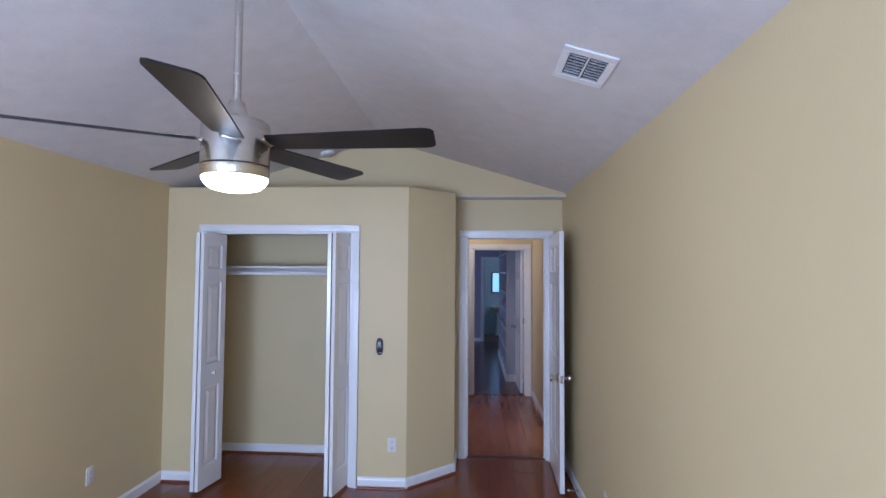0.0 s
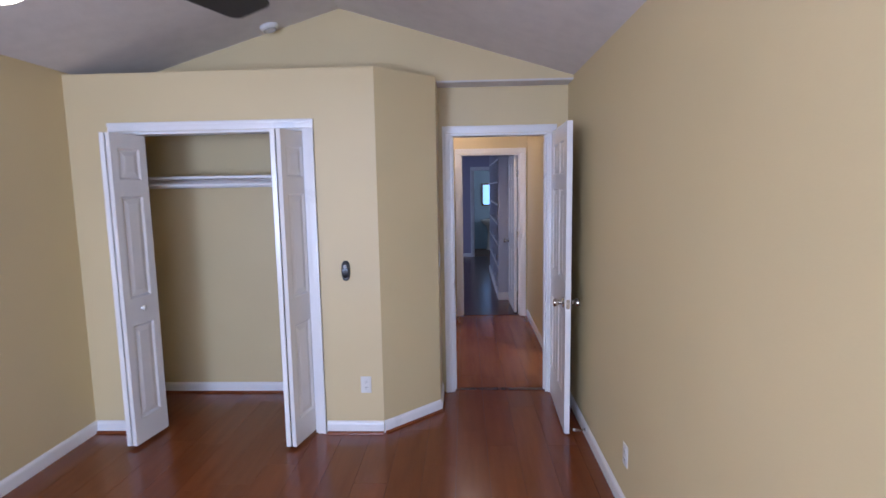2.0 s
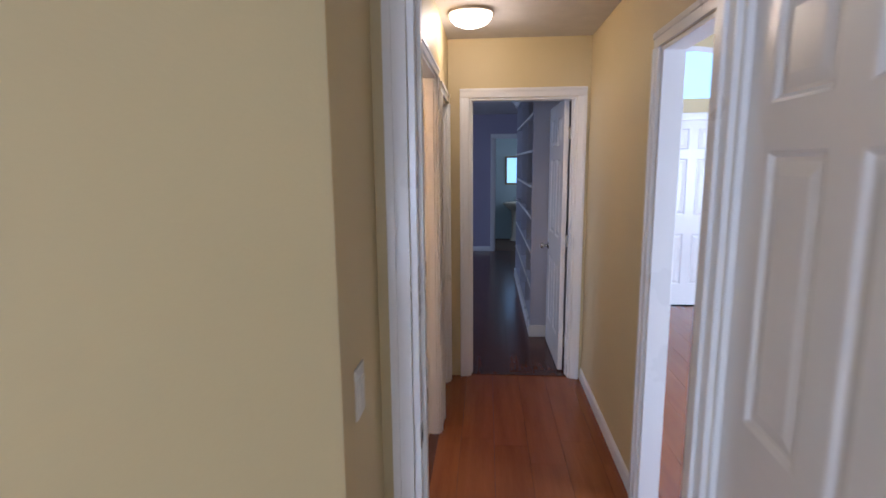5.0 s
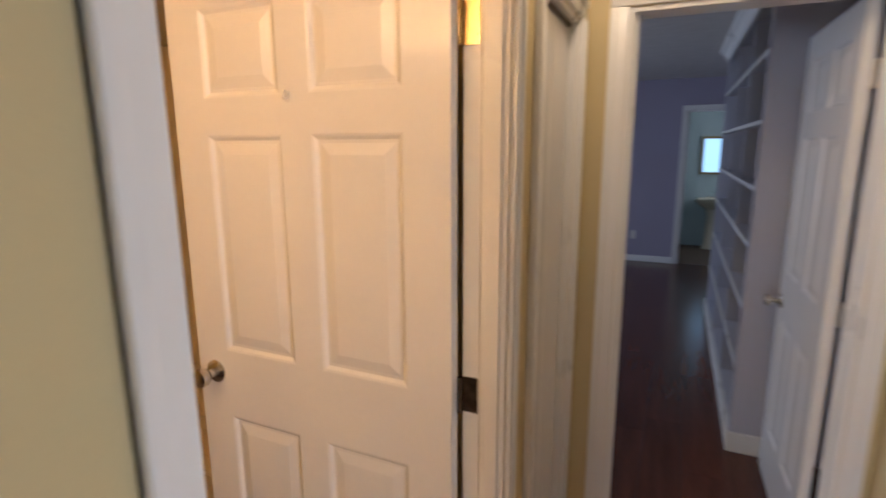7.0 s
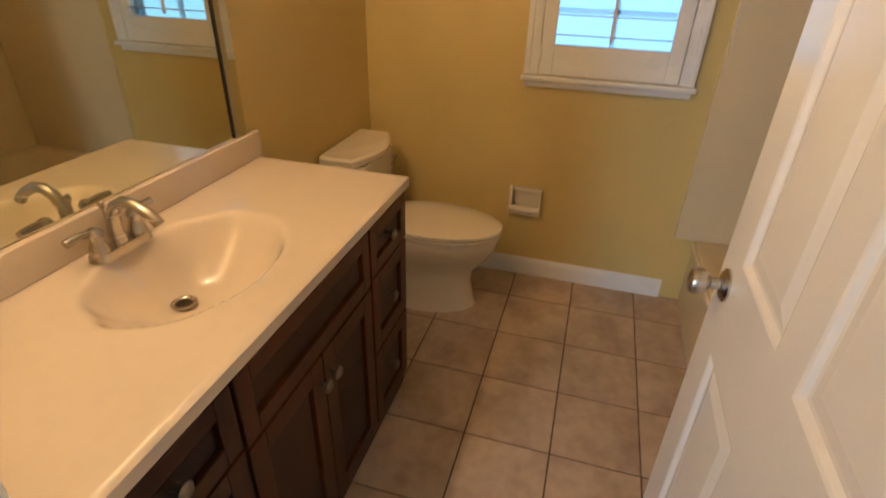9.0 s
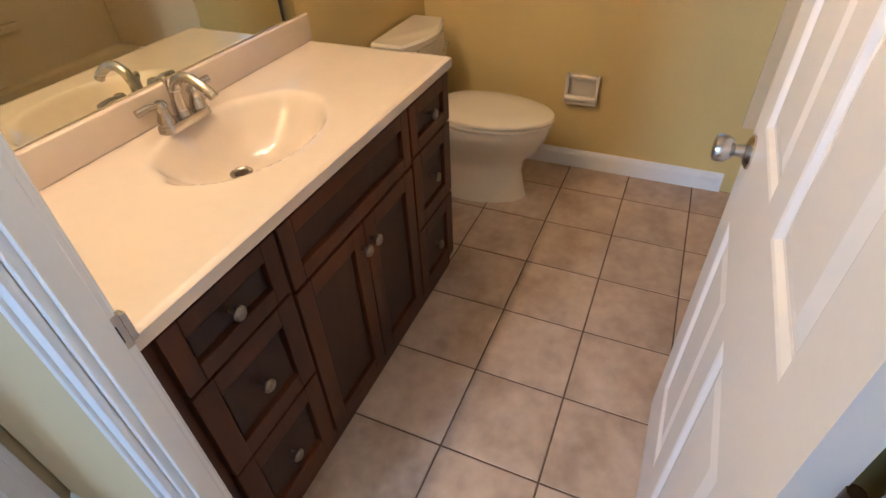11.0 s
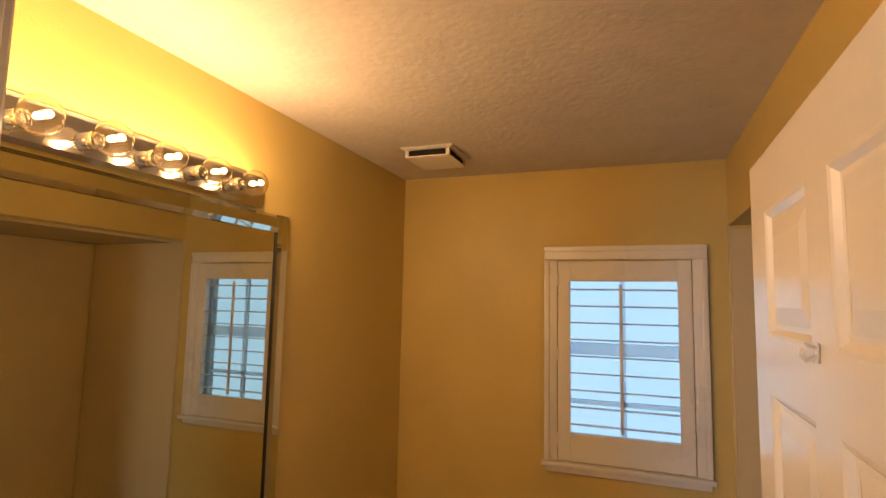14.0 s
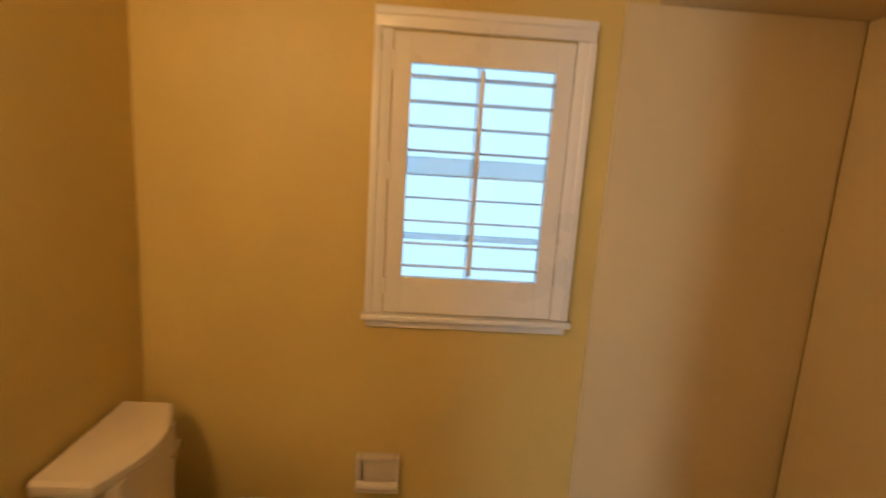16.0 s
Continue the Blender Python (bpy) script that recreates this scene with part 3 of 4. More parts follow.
wall("wall_hall_north", join(box(-0.105, E0, HE, 7.11, 0, HC), box(E1, 1.10, HE, 7.11, 0, HC), box(E0, E1, HE, 7.11, ET, HC)))
structure("ceiling_hall", box(-0.1, 1.09, 4.676, HE - 0.001, HC, 2.52), CEIL, "off-white hall ceiling", "ceiling")
casing("bath_door_trim", "x", HL, B0, B1, BT, 1, w=0.044, t=0.012)
casing("bath_door_trim", "x", -0.062, B0, B1, BT, -1, t=0.008, sides=(1, 0))
bj = jamb("bath_door_jamb", "x", -0.062, HL, B0, B1, BT, t=0.012)
part("jamb_post", box(-0.105, -0.0625, B1 - 0.012, B1 - 0.0003, 0, BT, 0.001), WHITE, bj)
casing("linen_closet_trim", "x", HL, K0, K1, KT, 1)
jamb("linen_closet_jamb", "x", -0.062, HL, K0, K1, KT, stop=False)
casing("living_opening_trim", "x", RX, L0, L1, LT, -1, sides=(1, 1))
casing("living_opening_trim", "x", 1.07, L0, L1, LT, 1, t=0.008)
jamb("living_opening_jamb", "x", RX, 1.07, L0, L1, LT, stop=False)
casing("hall_end_trim", "y", HE, E0, E1, ET, -1)
casing("hall_end_trim", "y", 7.17, E0, E1, ET, 1)
jamb("hall_end_jamb", "y", HE, 7.17, E0, E1, ET)
baseboard((RX, L1 + 0.064), (RX, HE))
baseboard((HL, B0 - 0.064), (HL, 4.70))
baseboard((HL, K0 - 0.064), (HL, B1 + 0.064))
baseboard((HL, HE), (HL, K1 + 0.064))
outlet((HL, 4.985, 1.11), 90, "switch")
lb = thing("linen_closet_door", "closed white flat bifold linen closet door", "closet door")
for y0, y1 in ((K0 + 0.022, (K0 + K1) / 2 - 0.002), ((K0 + K1) / 2 + 0.002, K1 - 0.022)):
    part("leaf", box(-0.055, -0.027, y0, y1, 0.015, KT - 0.034, 0.003, 2), DOORW, lb)
part("head_track", box(-0.06, -0.02, K0 + 0.02, K1 - 0.02, KT - 0.03, KT - 0.019), DARKMETAL, lb)
wall("wall_linen_closet", box(-0.69, -0.62, 6.41, 7.05, 0, 2.41))
st = thing("strike_plate", "brushed steel strike plate on the bathroom door jamb", "strike plate")
part("plate", join(box(-0.064, -0.022, B0 + 0.012, B0 + 0.0145, 0.925, 0.985, 0.0008), box(-0.074, -0.063, B0 + 0.000, B0 + 0.014, 0.930, 0.980, 0.0012)), NICKEL, st)
part("latch_hole", box(-0.054, -0.034, B0 + 0.0142, B0 + 0.0152, 0.940, 0.970), DARK, st)
d2 = six_panel_door("door_2", "open white six-panel bathroom door with robe hook", (-0.112, 6.118), 179.3, 0.822, DARKMETAL, knob=0.945)
for ch in d2.children:
    ch.matrix_basis = Matrix.Diagonal((1, -1, 1, 1)) @ ch.matrix_basis
for z, mt in ((0.20, DARKMETAL), (0.961, DARKMETAL), (1.80, BRASS)):
    hb = join(moved(lathe([(0, 0), (0.0075, 0), (0.0075, 0.090), (0, 0.090)], 10, False), Matrix.Translation((-0.108, 6.158, z))),
              box(-0.104, -0.066, 6.1675, 6.1697, z, z + 0.090, 0.0006))
    part("hinge", moved(hb, d2.matrix_world.inverted()), mt, d2, smooth=True)
hk = part("robe_hook", join(box(-0.012, 0.012, 0.0, 0.004, -0.022, 0.022, 0.002), tube([(0, 0.003, -0.008), (0, 0.022, -0.016), (0, 0.032, -0.004), (0, 0.030, 0.008)], 0.005, 8), tube([(0, 0.003, 0.010), (0, 0.018, 0.014), (0, 0.024, 0.022)], 0.004, 8)), PLATE, d2, "white double robe hook", True)
hk.matrix_basis = pose(0.427, 0.001, 1.712) @ Matrix.Scale(0.6, 4)

# Added fixture out of view, housing the extra hall lamp.
hl = thing("added_hall_ceiling_light", "round flush ceiling light, unseen, added to brighten the hall", "ceiling light", place=(0.18, 6.40, HC))
part("base", lathe([(0, 0), (0.13, 0), (0.13, -0.018), (0, -0.018)], 32, False), NICKEL, hl, smooth=True)
hb2 = part("lamp_bowl", lathe([(0.12, -0.018), (0.115, -0.04), (0.09, -0.065), (0.05, -0.08), (0, -0.085)], 32, False), LAMPGLASS, hl, "lit frosted glass bowl", True)
hb2.visible_shadow = False

# ---- bathroom ----
WX, BC = -2.31, 2.42
W0, W1, WZ0, WZ1 = 5.561, 6.141, 1.075, 1.97
wall("wall_bath_west", join(box(WX - 0.12, WX, 4.70, W0, 0, BC), box(WX - 0.12, WX, W1, 7.2, 0, BC), box(WX - 0.12, WX, W0, W1, 0, WZ0), box(WX - 0.12, WX, W0, W1, WZ1, BC)), BATHYELLOW, "golden yellow painted bathroom wall")
wall("wall_bath_north", join(box(-0.79, -0.063, 6.295, 6.40, 0, BC), box(-0.79, -0.70, 6.401, 7.2, 0, BC), box(WX, -0.791, 7.11, 7.2, 0, BC)), BATHYELLOW, "golden yellow painted bathroom wall")
wall("wall_tub_header", box(WX, -0.79, 6.295, 6.40, 2.122, BC), BATHYELLOW, "golden yellow painted wall over the tub")
structure("ceiling_tub", box(WX, -0.79, 6.401, 7.109, 2.107, 2.26), SURROUND, "cream alcove ceiling over the bathtub", "ceiling")
structure("ceiling_bath", box(WX, -0.063, 4.701, 6.40, BC, 2.52), BATHCEIL, "off-white textured bathroom ceiling", "ceiling")
su = thing("tub_surround", "glossy cream bathtub surround panels", "tub surround")
part("end_panel", box(WX, WX + 0.016, 6.297, 7.094, 0.345, 2.106, 0.004, 2), SURROUND, su)
part("back_panel", box(WX + 0.0165, -0.807, 7.094, 7.109, 0.345, 2.106, 0.004), SURROUND, su)
part("end_panel", box(-0.806, -0.790, 6.401, 7.094, 0.345, 2.106, 0.004, 2), SURROUND, su)
part("soap_ledge", box(-1.70, -1.40, 7.03, 7.094, 0.62, 0.66, 0.012, 3), SURROUND, su, "moulded soap ledge", True)
part("edge_trim", box(WX, WX + 0.018, 6.290, 6.300, 0.345, 2.120, 0.003), SURROUND, su)


def rounded(cx, cy, hx, hy, r, z, n=6):
    pts = []
    for sx, sy, a0 in ((1, 1, 0), (-1, 1, 90), (-1, -1, 180), (1, -1, 270)):
        for i in range(n + 1):
            a = radians(a0 + 90 * i / n)
            pts.append((cx + sx * (hx - r) + r * math.cos(a), cy + sy * (hy - r) + r * math.sin(a), z))
    return pts


tb = thing("bathtub", "cream alcove bathtub with a plain apron", "bathtub")
tcx, tcy, thx, thy = (WX - 0.79) / 2, 6.745, (-0.79 - WX) / 2 - 0.018, 0.365
rim = loft([rounded(tcx, tcy, thx, thy, 0.012, 0.0), rounded(tcx, tcy, thx, thy, 0.012, 0.29), rounded(tcx, tcy, thx, thy, 0.012, 0.342), rounded(tcx, tcy, thx - 0.006, thy - 0.006, 0.012, 0.350),
            rounded(tcx, tcy, thx - 0.07, thy - 0.075, 0.16, 0.350), rounded(tcx, tcy, thx - 0.085, thy - 0.09, 0.15, 0.340), rounded(tcx, tcy, thx - 0.13, thy - 0.12, 0.14, 0.12), rounded(tcx, tcy, thx - 0.20, thy - 0.17, 0.12, 0.075)])
part("basin", rim, SURROUND, tb, smooth=True)
part("apron_lip", box(tcx - thx + 0.004, tcx + thx - 0.004, tcy - thy - 0.012, tcy - thy - 0.0005, 0.300, 0.345, 0.006, 3), SURROUND, tb, smooth=True)
part("drain", moved(lathe([(0, 0), (0.03, 0), (0.028, 0.004), (0, 0.004)], 18, False), Matrix.Translation((tcx + thx - 0.32, tcy, 0.076))), CHROME, tb, smooth=True)
baseboard((WX, 6.290), (WX, 4.737), 0.098)
baseboard((-1.342, 4.737), (WX + 0.014, 4.737), 0.098)
baseboard((-0.063, 6.295), (-0.79, 6.295), 0.098)

# window with plantation shutter
bw = thing("window_3", "white bathroom window with an open plantation shutter", "window")
bw["kind"] = "structure"
part("side_casing", join(box(WX, WX + 0.018, W0 - 0.065, W0 - 0.004, 1.042, WZ1 + 0.004, 0.004, 2), box(WX, WX + 0.026, W0 - 0.065, W0 - 0.040, 1.042, WZ1 + 0.004, 0.004, 2)), WHITE, bw, smooth=True)
part("side_casing", join(box(WX, WX + 0.018, W1 + 0.004, W1 + 0.065, 1.042, WZ1 + 0.004, 0.004, 2), box(WX, WX + 0.026, W1 + 0.040, W1 + 0.065, 1.042, WZ1 + 0.004, 0.004, 2)), WHITE, bw, smooth=True)
part("head_casing", join(box(WX, WX + 0.018, W0 - 0.065, W1 + 0.065, WZ1 + 0.005, WZ1 + 0.068, 0.004, 2), box(WX, WX + 0.026, W0 - 0.065, W1 + 0.065, WZ1 + 0.043, WZ1 + 0.068, 0.004, 2)), WHITE, bw, smooth=True)
part("window_sill", join(box(WX, WX + 0.045, W0 - 0.075, W1 + 0.075, 1.020, 1.041, 0.006, 3), box(WX, WX + 0.020, W0 - 0.060, W1 + 0.060, 0.990, 1.0195, 0.006, 3)), WHITE, bw, smooth=True)
ym = (W0 + W1) / 2
part("window_frame", join(box(WX - 0.115, WX - 0.075, W0, W0 + 0.035, WZ0, WZ1), box(WX - 0.115, WX - 0.075, W1 - 0.035, W1, WZ0, WZ1), box(WX - 0.115, WX - 0.075, W0, W1, WZ0, WZ0 + 0.045), box(WX - 0.115, WX - 0.075, W0, W1, WZ1 - 0.045, WZ1),
                          box(WX - 0.115, WX - 0.080, W0, W1, 1.525, 1.58), box(WX - 0.105, WX - 0.085, ym - 0.011, ym + 0.011, WZ0, WZ1), box(WX - 0.105, WX - 0.085, W0, W1, 1.29, 1.31)), VINYL, bw)
gp = part("pane", box(WX - 0.097, WX - 0.093, W0 + 0.03, W1 - 0.03, WZ0 + 0.03, WZ1 - 0.03), PANE, bw)
gp.visible_shadow = False
part("reveal", join(box(WX - 0.075, WX - 0.001, W0 + 0.0005, W0 + 0.006, WZ0, WZ1), box(WX - 0.075, WX - 0.001, W1 - 0.006, W1 - 0.0005, WZ0, WZ1), box(WX - 0.075, WX - 0.001, W0, W1, WZ1 - 0.006, WZ1 - 0.0005), box(WX - 0.075, WX - 0.001, W0, W1, WZ0 + 0.0005, WZ0 + 0.006)), WHITE, bw)
sp = thing("plantation_shutter", "white wooden plantation shutter with level louvres and tilt rod", "shutter")
G0, G1, GZ0, GZ1 = 5.617, 6.085, 1.172, 1.873
sx0, sx1 = WX - 0.012, WX + 0.016
part("stile", box(sx0, sx1, W0 - 0.001, G0, WZ0 - 0.030, WZ1 - 0.003, 0.003, 2), WHITE, sp)
part("stile", box(sx0, sx1, G1, W1 + 0.001, WZ0 - 0.030, WZ1 - 0.003, 0.003, 2), WHITE, sp)
part("top_rail", box(sx0, sx1, G0, G1, GZ1, WZ1 - 0.003, 0.003, 2), WHITE, sp)
part("bottom_rail", box(sx0, sx1, G0, G1, WZ0 - 0.030, GZ0, 0.003, 2), WHITE, sp)
NL = 9
for i in range(NL):
    z = GZ0 + (i + 0.5) * (GZ1 - GZ0) / NL
    sec = [(0.030 * math.cos(a), 0.0036 * math.sin(a)) for a in [2 * math.pi * k / 14 for k in range(14)]]
    lv = loft([[(x, y, q) for x, q in sec] for y in (G0 + 0.001, G1 - 0.001)])
    part("louvre", moved(lv, pose((sx0 + sx1) / 2, 0, z, 0, -5, 0)), WHITE, sp, smooth=True)
part("tilt_rod", box(WX + 0.034, WX + 0.045, 5.838, 5.852, GZ0 + 0.02, GZ1 - 0.015, 0.003, 2), WHITE, sp)
for z in (1.14, 1.53, 1.88):
    part("hinge", box(WX + 0.005, WX + 0.019, W0 - 0.006, W0 + 0.004, z - 0.03, z + 0.03, 0.001), WHITE, sp)
structure("backdrop_bath_window", box(-4.7, -4.66, 3.0, 9.0, -0.2, 4.5), SKYGLOW, "bright hazy daylight outside the bathroom window", "backdrop")

# vanity
VX0, VX1, VF = -1.340, -0.066, 5.262
va = thing("bathroom_vanity", "dark brown stained wooden vanity with panelled drawers and doors", "vanity")
part("body", join(box(VX0, VX0 + 0.018, 4.739, VF - 0.001, 0.0, 0.847, 0.002), box(VX1 - 0.018, VX1, 4.739, VF - 0.001, 0.055, 0.847), box(VX0 + 0.018, VX1 - 0.018, 4.739, VF - 0.02, 0.0, 0.06),
                  box(VX0 + 0.018, VX1 - 0.018, VF - 0.019, VF - 0.001, 0.0, 0.65), box(VX0 + 0.018, VX1 - 0.018, VF - 0.019, VF - 0.001, 0.6505, 0.847)), CABINET, va)


def raised_front(name, x0, x1, z0, z1, knobs):
    """A drawer or door front with a frame, a dark glazed groove and a sunk panel, on the face y = VF."""
    f = 0.045 if (z1 - z0) < 0.2 else 0.055
    y0, y1 = VF, VF + 0.020
    o = part(name, join(box(x0, x0 + f, y0, y1, z0, z1, 0.003, 2), box(x1 - f, x1, y0, y1, z0, z1, 0.003, 2), box(x0 + f, x1 - f, y0, y1, z0, z0 + f, 0.003, 2), box(x0 + f, x1 - f, y0, y1, z1 - f, z1, 0.003, 2)), CABINET, va)
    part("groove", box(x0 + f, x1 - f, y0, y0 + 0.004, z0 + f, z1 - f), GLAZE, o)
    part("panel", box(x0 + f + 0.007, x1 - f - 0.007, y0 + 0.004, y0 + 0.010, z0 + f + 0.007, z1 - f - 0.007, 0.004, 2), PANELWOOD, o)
    for kx, kz in knobs:
        part("knob", moved(lathe([(0, 0), (0.007, 0), (0.0065, 0.012), (0.011, 0.016), (0.0165, 0.020), (0.017, 0.026), (0.012, 0.031), (0.006, 0.0315), (0, 0.033)], 18, False), pose(kx, y0 + (0.010 if len(knobs) and name == "drawer" else 0.02), kz, -90)), AGEDNICKEL, o, "round aged nickel knob", True)
    return o


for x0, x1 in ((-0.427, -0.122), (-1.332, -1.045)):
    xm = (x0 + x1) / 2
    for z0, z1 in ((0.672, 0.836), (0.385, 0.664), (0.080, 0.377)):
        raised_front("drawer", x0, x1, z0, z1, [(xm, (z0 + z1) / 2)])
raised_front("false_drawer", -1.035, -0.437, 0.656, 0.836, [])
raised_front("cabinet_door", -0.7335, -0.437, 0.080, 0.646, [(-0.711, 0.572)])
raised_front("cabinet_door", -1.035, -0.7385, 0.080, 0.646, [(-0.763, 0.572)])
# one-piece top with bowl
TX0, TX1, TY0, TY1, TZ = -1.350, -0.065, 4.739, 5.289, 0.882
SX, SY, SA, SB, SD = -0.700, 5.000, 0.245, 0.178, 0.135
nx, ny = 110, 60
bm = bmesh.new()
grid = []
for j in range(ny + 1):
    row = []
    for i in range(nx + 1):
        x, y = TX0 + (TX1 - TX0) * i / nx, TY0 + (TY1 - TY0) * j / ny
        u, v = (x - SX) / SA, (y - SY) / SB
        r = math.hypot(u, v)
        flute = 1 + 0.022 * math.cos(9 * math.atan2(v, u)) * (0.6 - 0.35 * math.tanh(3 * v))
        r /= flute
        if r >= 1.06:
            d = 0.0
        elif r > 0.94:
            k = (1.06 - r) / 0.12
            d = 0.028 * k * k
        else:
            k = (0.94 - r) / 0.94
            d = 0.028 + (SD - 0.028) * (1 - (1 - min(1, k * 1.15)) ** 2.2)
        e = min(y - TY0, TY1 - y, x - TX0, TX1 - x)
        z = TZ - d - (0.006 * (1 - e / 0.008) ** 2 if e < 0.008 and y > TY0 + 0.01 else 0)
        row.append(bm.verts.new((x, y, z)))
    grid.append(row)
for j in range(ny):
    for i in range(nx):
        bm.faces.new((grid[j][i], grid[j][i + 1], grid[j + 1][i + 1], grid[j + 1][i]))
edge = grid[0] + [r[-1] for r in grid[1:]] + grid[-1][-2::-1] + [r[0] for r in grid[-2:0:-1]]
low = [bm.verts.new((v.co.x, v.co.y, TZ - 0.034)) for v in edge]
for k in range(len(edge)):
    bm.faces.new((edge[k], edge[(k + 1) % len(edge)], low[(k + 1) % len(edge)], low[k]))
top = thing("countertop", "cream cultured marble vanity top with an oval sink bowl", "countertop")
part("counter", bm, MARBLE, top, smooth=True)
part("backsplash", box(TX0, TX1, 4.7375, 4.759, TZ + 0.0005, 0.972, 0.005, 3), MARBLE, top, smooth=True)
dn = part("drain", moved(lathe([(0.018, 0.0), (0.031, 0.0), (0.030, 0.004), (0.024, 0.005), (0.020, 0.002), (0.018, 0.0)], 28, False), Matrix.Translation((-0.690, 4.950, TZ - 0.127))), NICKEL, top, "nickel drain ring", True)
# Dark disc inside the ring, coloured for the shade of the open drain.
part("drain_hole_disc", moved(lathe([(0, -0.004), (0.0205, -0.004), (0.0200, 0.000), (0.012, 0.002), (0, 0.003)], 24, False), Matrix.Translation((-0.690, 4.950, TZ - 0.126))), DARKMETAL, dn, "dark disc painted as the shaded drain hole", True)
part("overflow_hole", moved(lathe([(0, 0), (0.006, 0), (0.006, 0.002), (0, 0.002)], 12, False), pose(SX + 0.06, SY + SB * 0.86, TZ - 0.052, 60)), DARK, top)

# faucet
fc = thing("faucet", "brushed nickel centerset faucet with two lever handles", "faucet", place=(-0.690, 4.812, TZ))
part("base", loft([rounded(0, 0, 0.080 * s, 0.027 * s, 0.024 * s, z) for z, s in ((0, 1), (0.012, 0.98), (0.020, 0.90))]), NICKEL, fc, smooth=True)
arc = [(0, 0.0, 0.015), (0, -0.004, 0.05), (0, 0.002, 0.085), (0, 0.018, 0.112), (0, 0.043, 0.126), (0, 0.072, 0.124), (0, 0.100, 0.110), (0, 0.122, 0.094), (0, 0.130, 0.084)]
part("spout", tube(arc, [0.021, 0.017, 0.0145, 0.0135, 0.013, 0.013, 0.0125, 0.0125, 0.013], 16), NICKEL, fc, smooth=True)
part("lift_rod", join(tube([(0, -0.022, 0.01), (0, -0.022, 0.105)], 0.003, 8), moved(lathe([(0, 0), (0.005, 0), (0.008, 0.008), (0.006, 0.018), (0, 0.022)], 12, False), Matrix.Translation((0, -0.022, 0.10)))), NICKEL, fc, smooth=True)
for s in (-1, 1):
    hd = part("handle", moved(lathe([(0, 0.015), (0.023, 0.015), (0.021, 0.03), (0.0145, 0.048), (0.014, 0.058), (0.018, 0.066), (0.012, 0.078), (0, 0.082)], 18, False), Matrix.Translation((0.054 * s, 0, 0))), NICKEL, fc, smooth=True)
    part("lever", tube([(0.054 * s, 0, 0.068), (0.085 * s, -0.004, 0.074), (0.118 * s, -0.008, 0.070)], [0.008, 0.0085, 0.0105], 10), NICKEL, hd, smooth=True)

# mirror and light bar
MX0, MX1, MZ0, MZ1 = -1.303, -0.085, 0.975, 2.052
mi = thing("wall_mirror", "wide silvered vanity mirror standing on the cream backsplash", "mirror")
part("glass", box(MX0 + 0.066, MX1, 4.7375, 4.743, MZ0, MZ1 - 0.062), SILVER, mi)
part("bevel_strip", loft([[(MX0, 4.7375, z0), (MX0 + 0.064, 4.7375, z0), (MX0 + 0.064, 4.749, z0), (MX0 + 0.045, 4.753, z0), (MX0 + 0.012, 4.753, z0), (MX0, 4.743, z0)] for z0 in (MZ0, MZ1)]), SILVER, mi)
part("bevel_strip", loft([[(x, 4.7375, MZ1), (x, 4.7375, MZ1 - 0.061), (x, 4.749, MZ1 - 0.061), (x, 4.753, MZ1 - 0.045), (x, 4.753, MZ1 - 0.012), (x, 4.743, MZ1)] for x in (MX0 + 0.0645, MX1)]), SILVER, mi)
part("seam", box(MX0 + 0.0642, MX0 + 0.0662, 4.7375, 4.7495, MZ0, MZ1 - 0.062), DARK, mi)
lbz0, lbz1 = 2.058, 2.162
vl = thing("vanity_light_bar", "polished chrome vanity light bar with lit clear globe bulbs", "light fixture")
part("back_plate", loft([[(x, 4.7375, lbz0), (x, 4.759, lbz0), (x, 4.767, lbz0 + 0.012), (x, 4.767, lbz1 - 0.012), (x, 4.759, lbz1), (x, 4.7375, lbz1)] for x in (-1.140, -0.070)]), CHROME, vl)
for bx in BULBS_X:
    so = part("socket", moved(lathe([(0, 0), (0.021, 0), (0.021, 0.024), (0.017, 0.030), (0, 0.030)], 18, False), pose(bx, 4.767, 2.105, -90)), CHROME, vl, smooth=True)
    r0 = 0.040
    prof = [(0.014, 0.0), (0.015, 0.008)] + [(r0 * math.cos(a), 0.050 + r0 * math.sin(a)) for a in [radians(d) for d in range(-66, 90, 12)]] + [(0, 0.090)]
    gl = part("bulb", moved(lathe(prof, 24, False), pose(bx, 4.795, 2.105, -90)), BULBGLASS, so, "clear globe bulb", True)
    gl.modifiers.new("wall", "SOLIDIFY").thickness = 0.0012
    gl.visible_shadow = False
    part("filament", moved(join(lathe([(0, 0.030), (0.0055, 0.035), (0.0075, 0.042), (0.007, 0.050), (0.004, 0.056), (0, 0.058)], 12, False)), pose(bx, 4.795, 2.105, -90)), FILAMENT, so, "glowing filament", True).visible_shadow = False

# toilet
TCX = -1.952
to = thing("toilet", "biscuit porcelain two-piece toilet with closed lid", "toilet", place=(TCX, 4.7385, 0))
part("tank", loft([rounded(0, 0.105, 0.185 * s, 0.090 * s, 0.04, z) for z, s in ((0.385, 0.93), (0.42, 0.97), (0.705, 1.0))]), PORCELAIN, to, smooth=True)


def lid_outline(z, s, bow):
    pts = [(-0.215 * s, 0.012), (0.215 * s, 0.012)]
    for i in range(15):
        a = i / 14
        pts.append((0.215 * s - 0.43 * s * a, 0.145 * s + bow * math.sin(math.pi * a) * s + 0.018))
    return [(x, y, z) for x, y in pts]


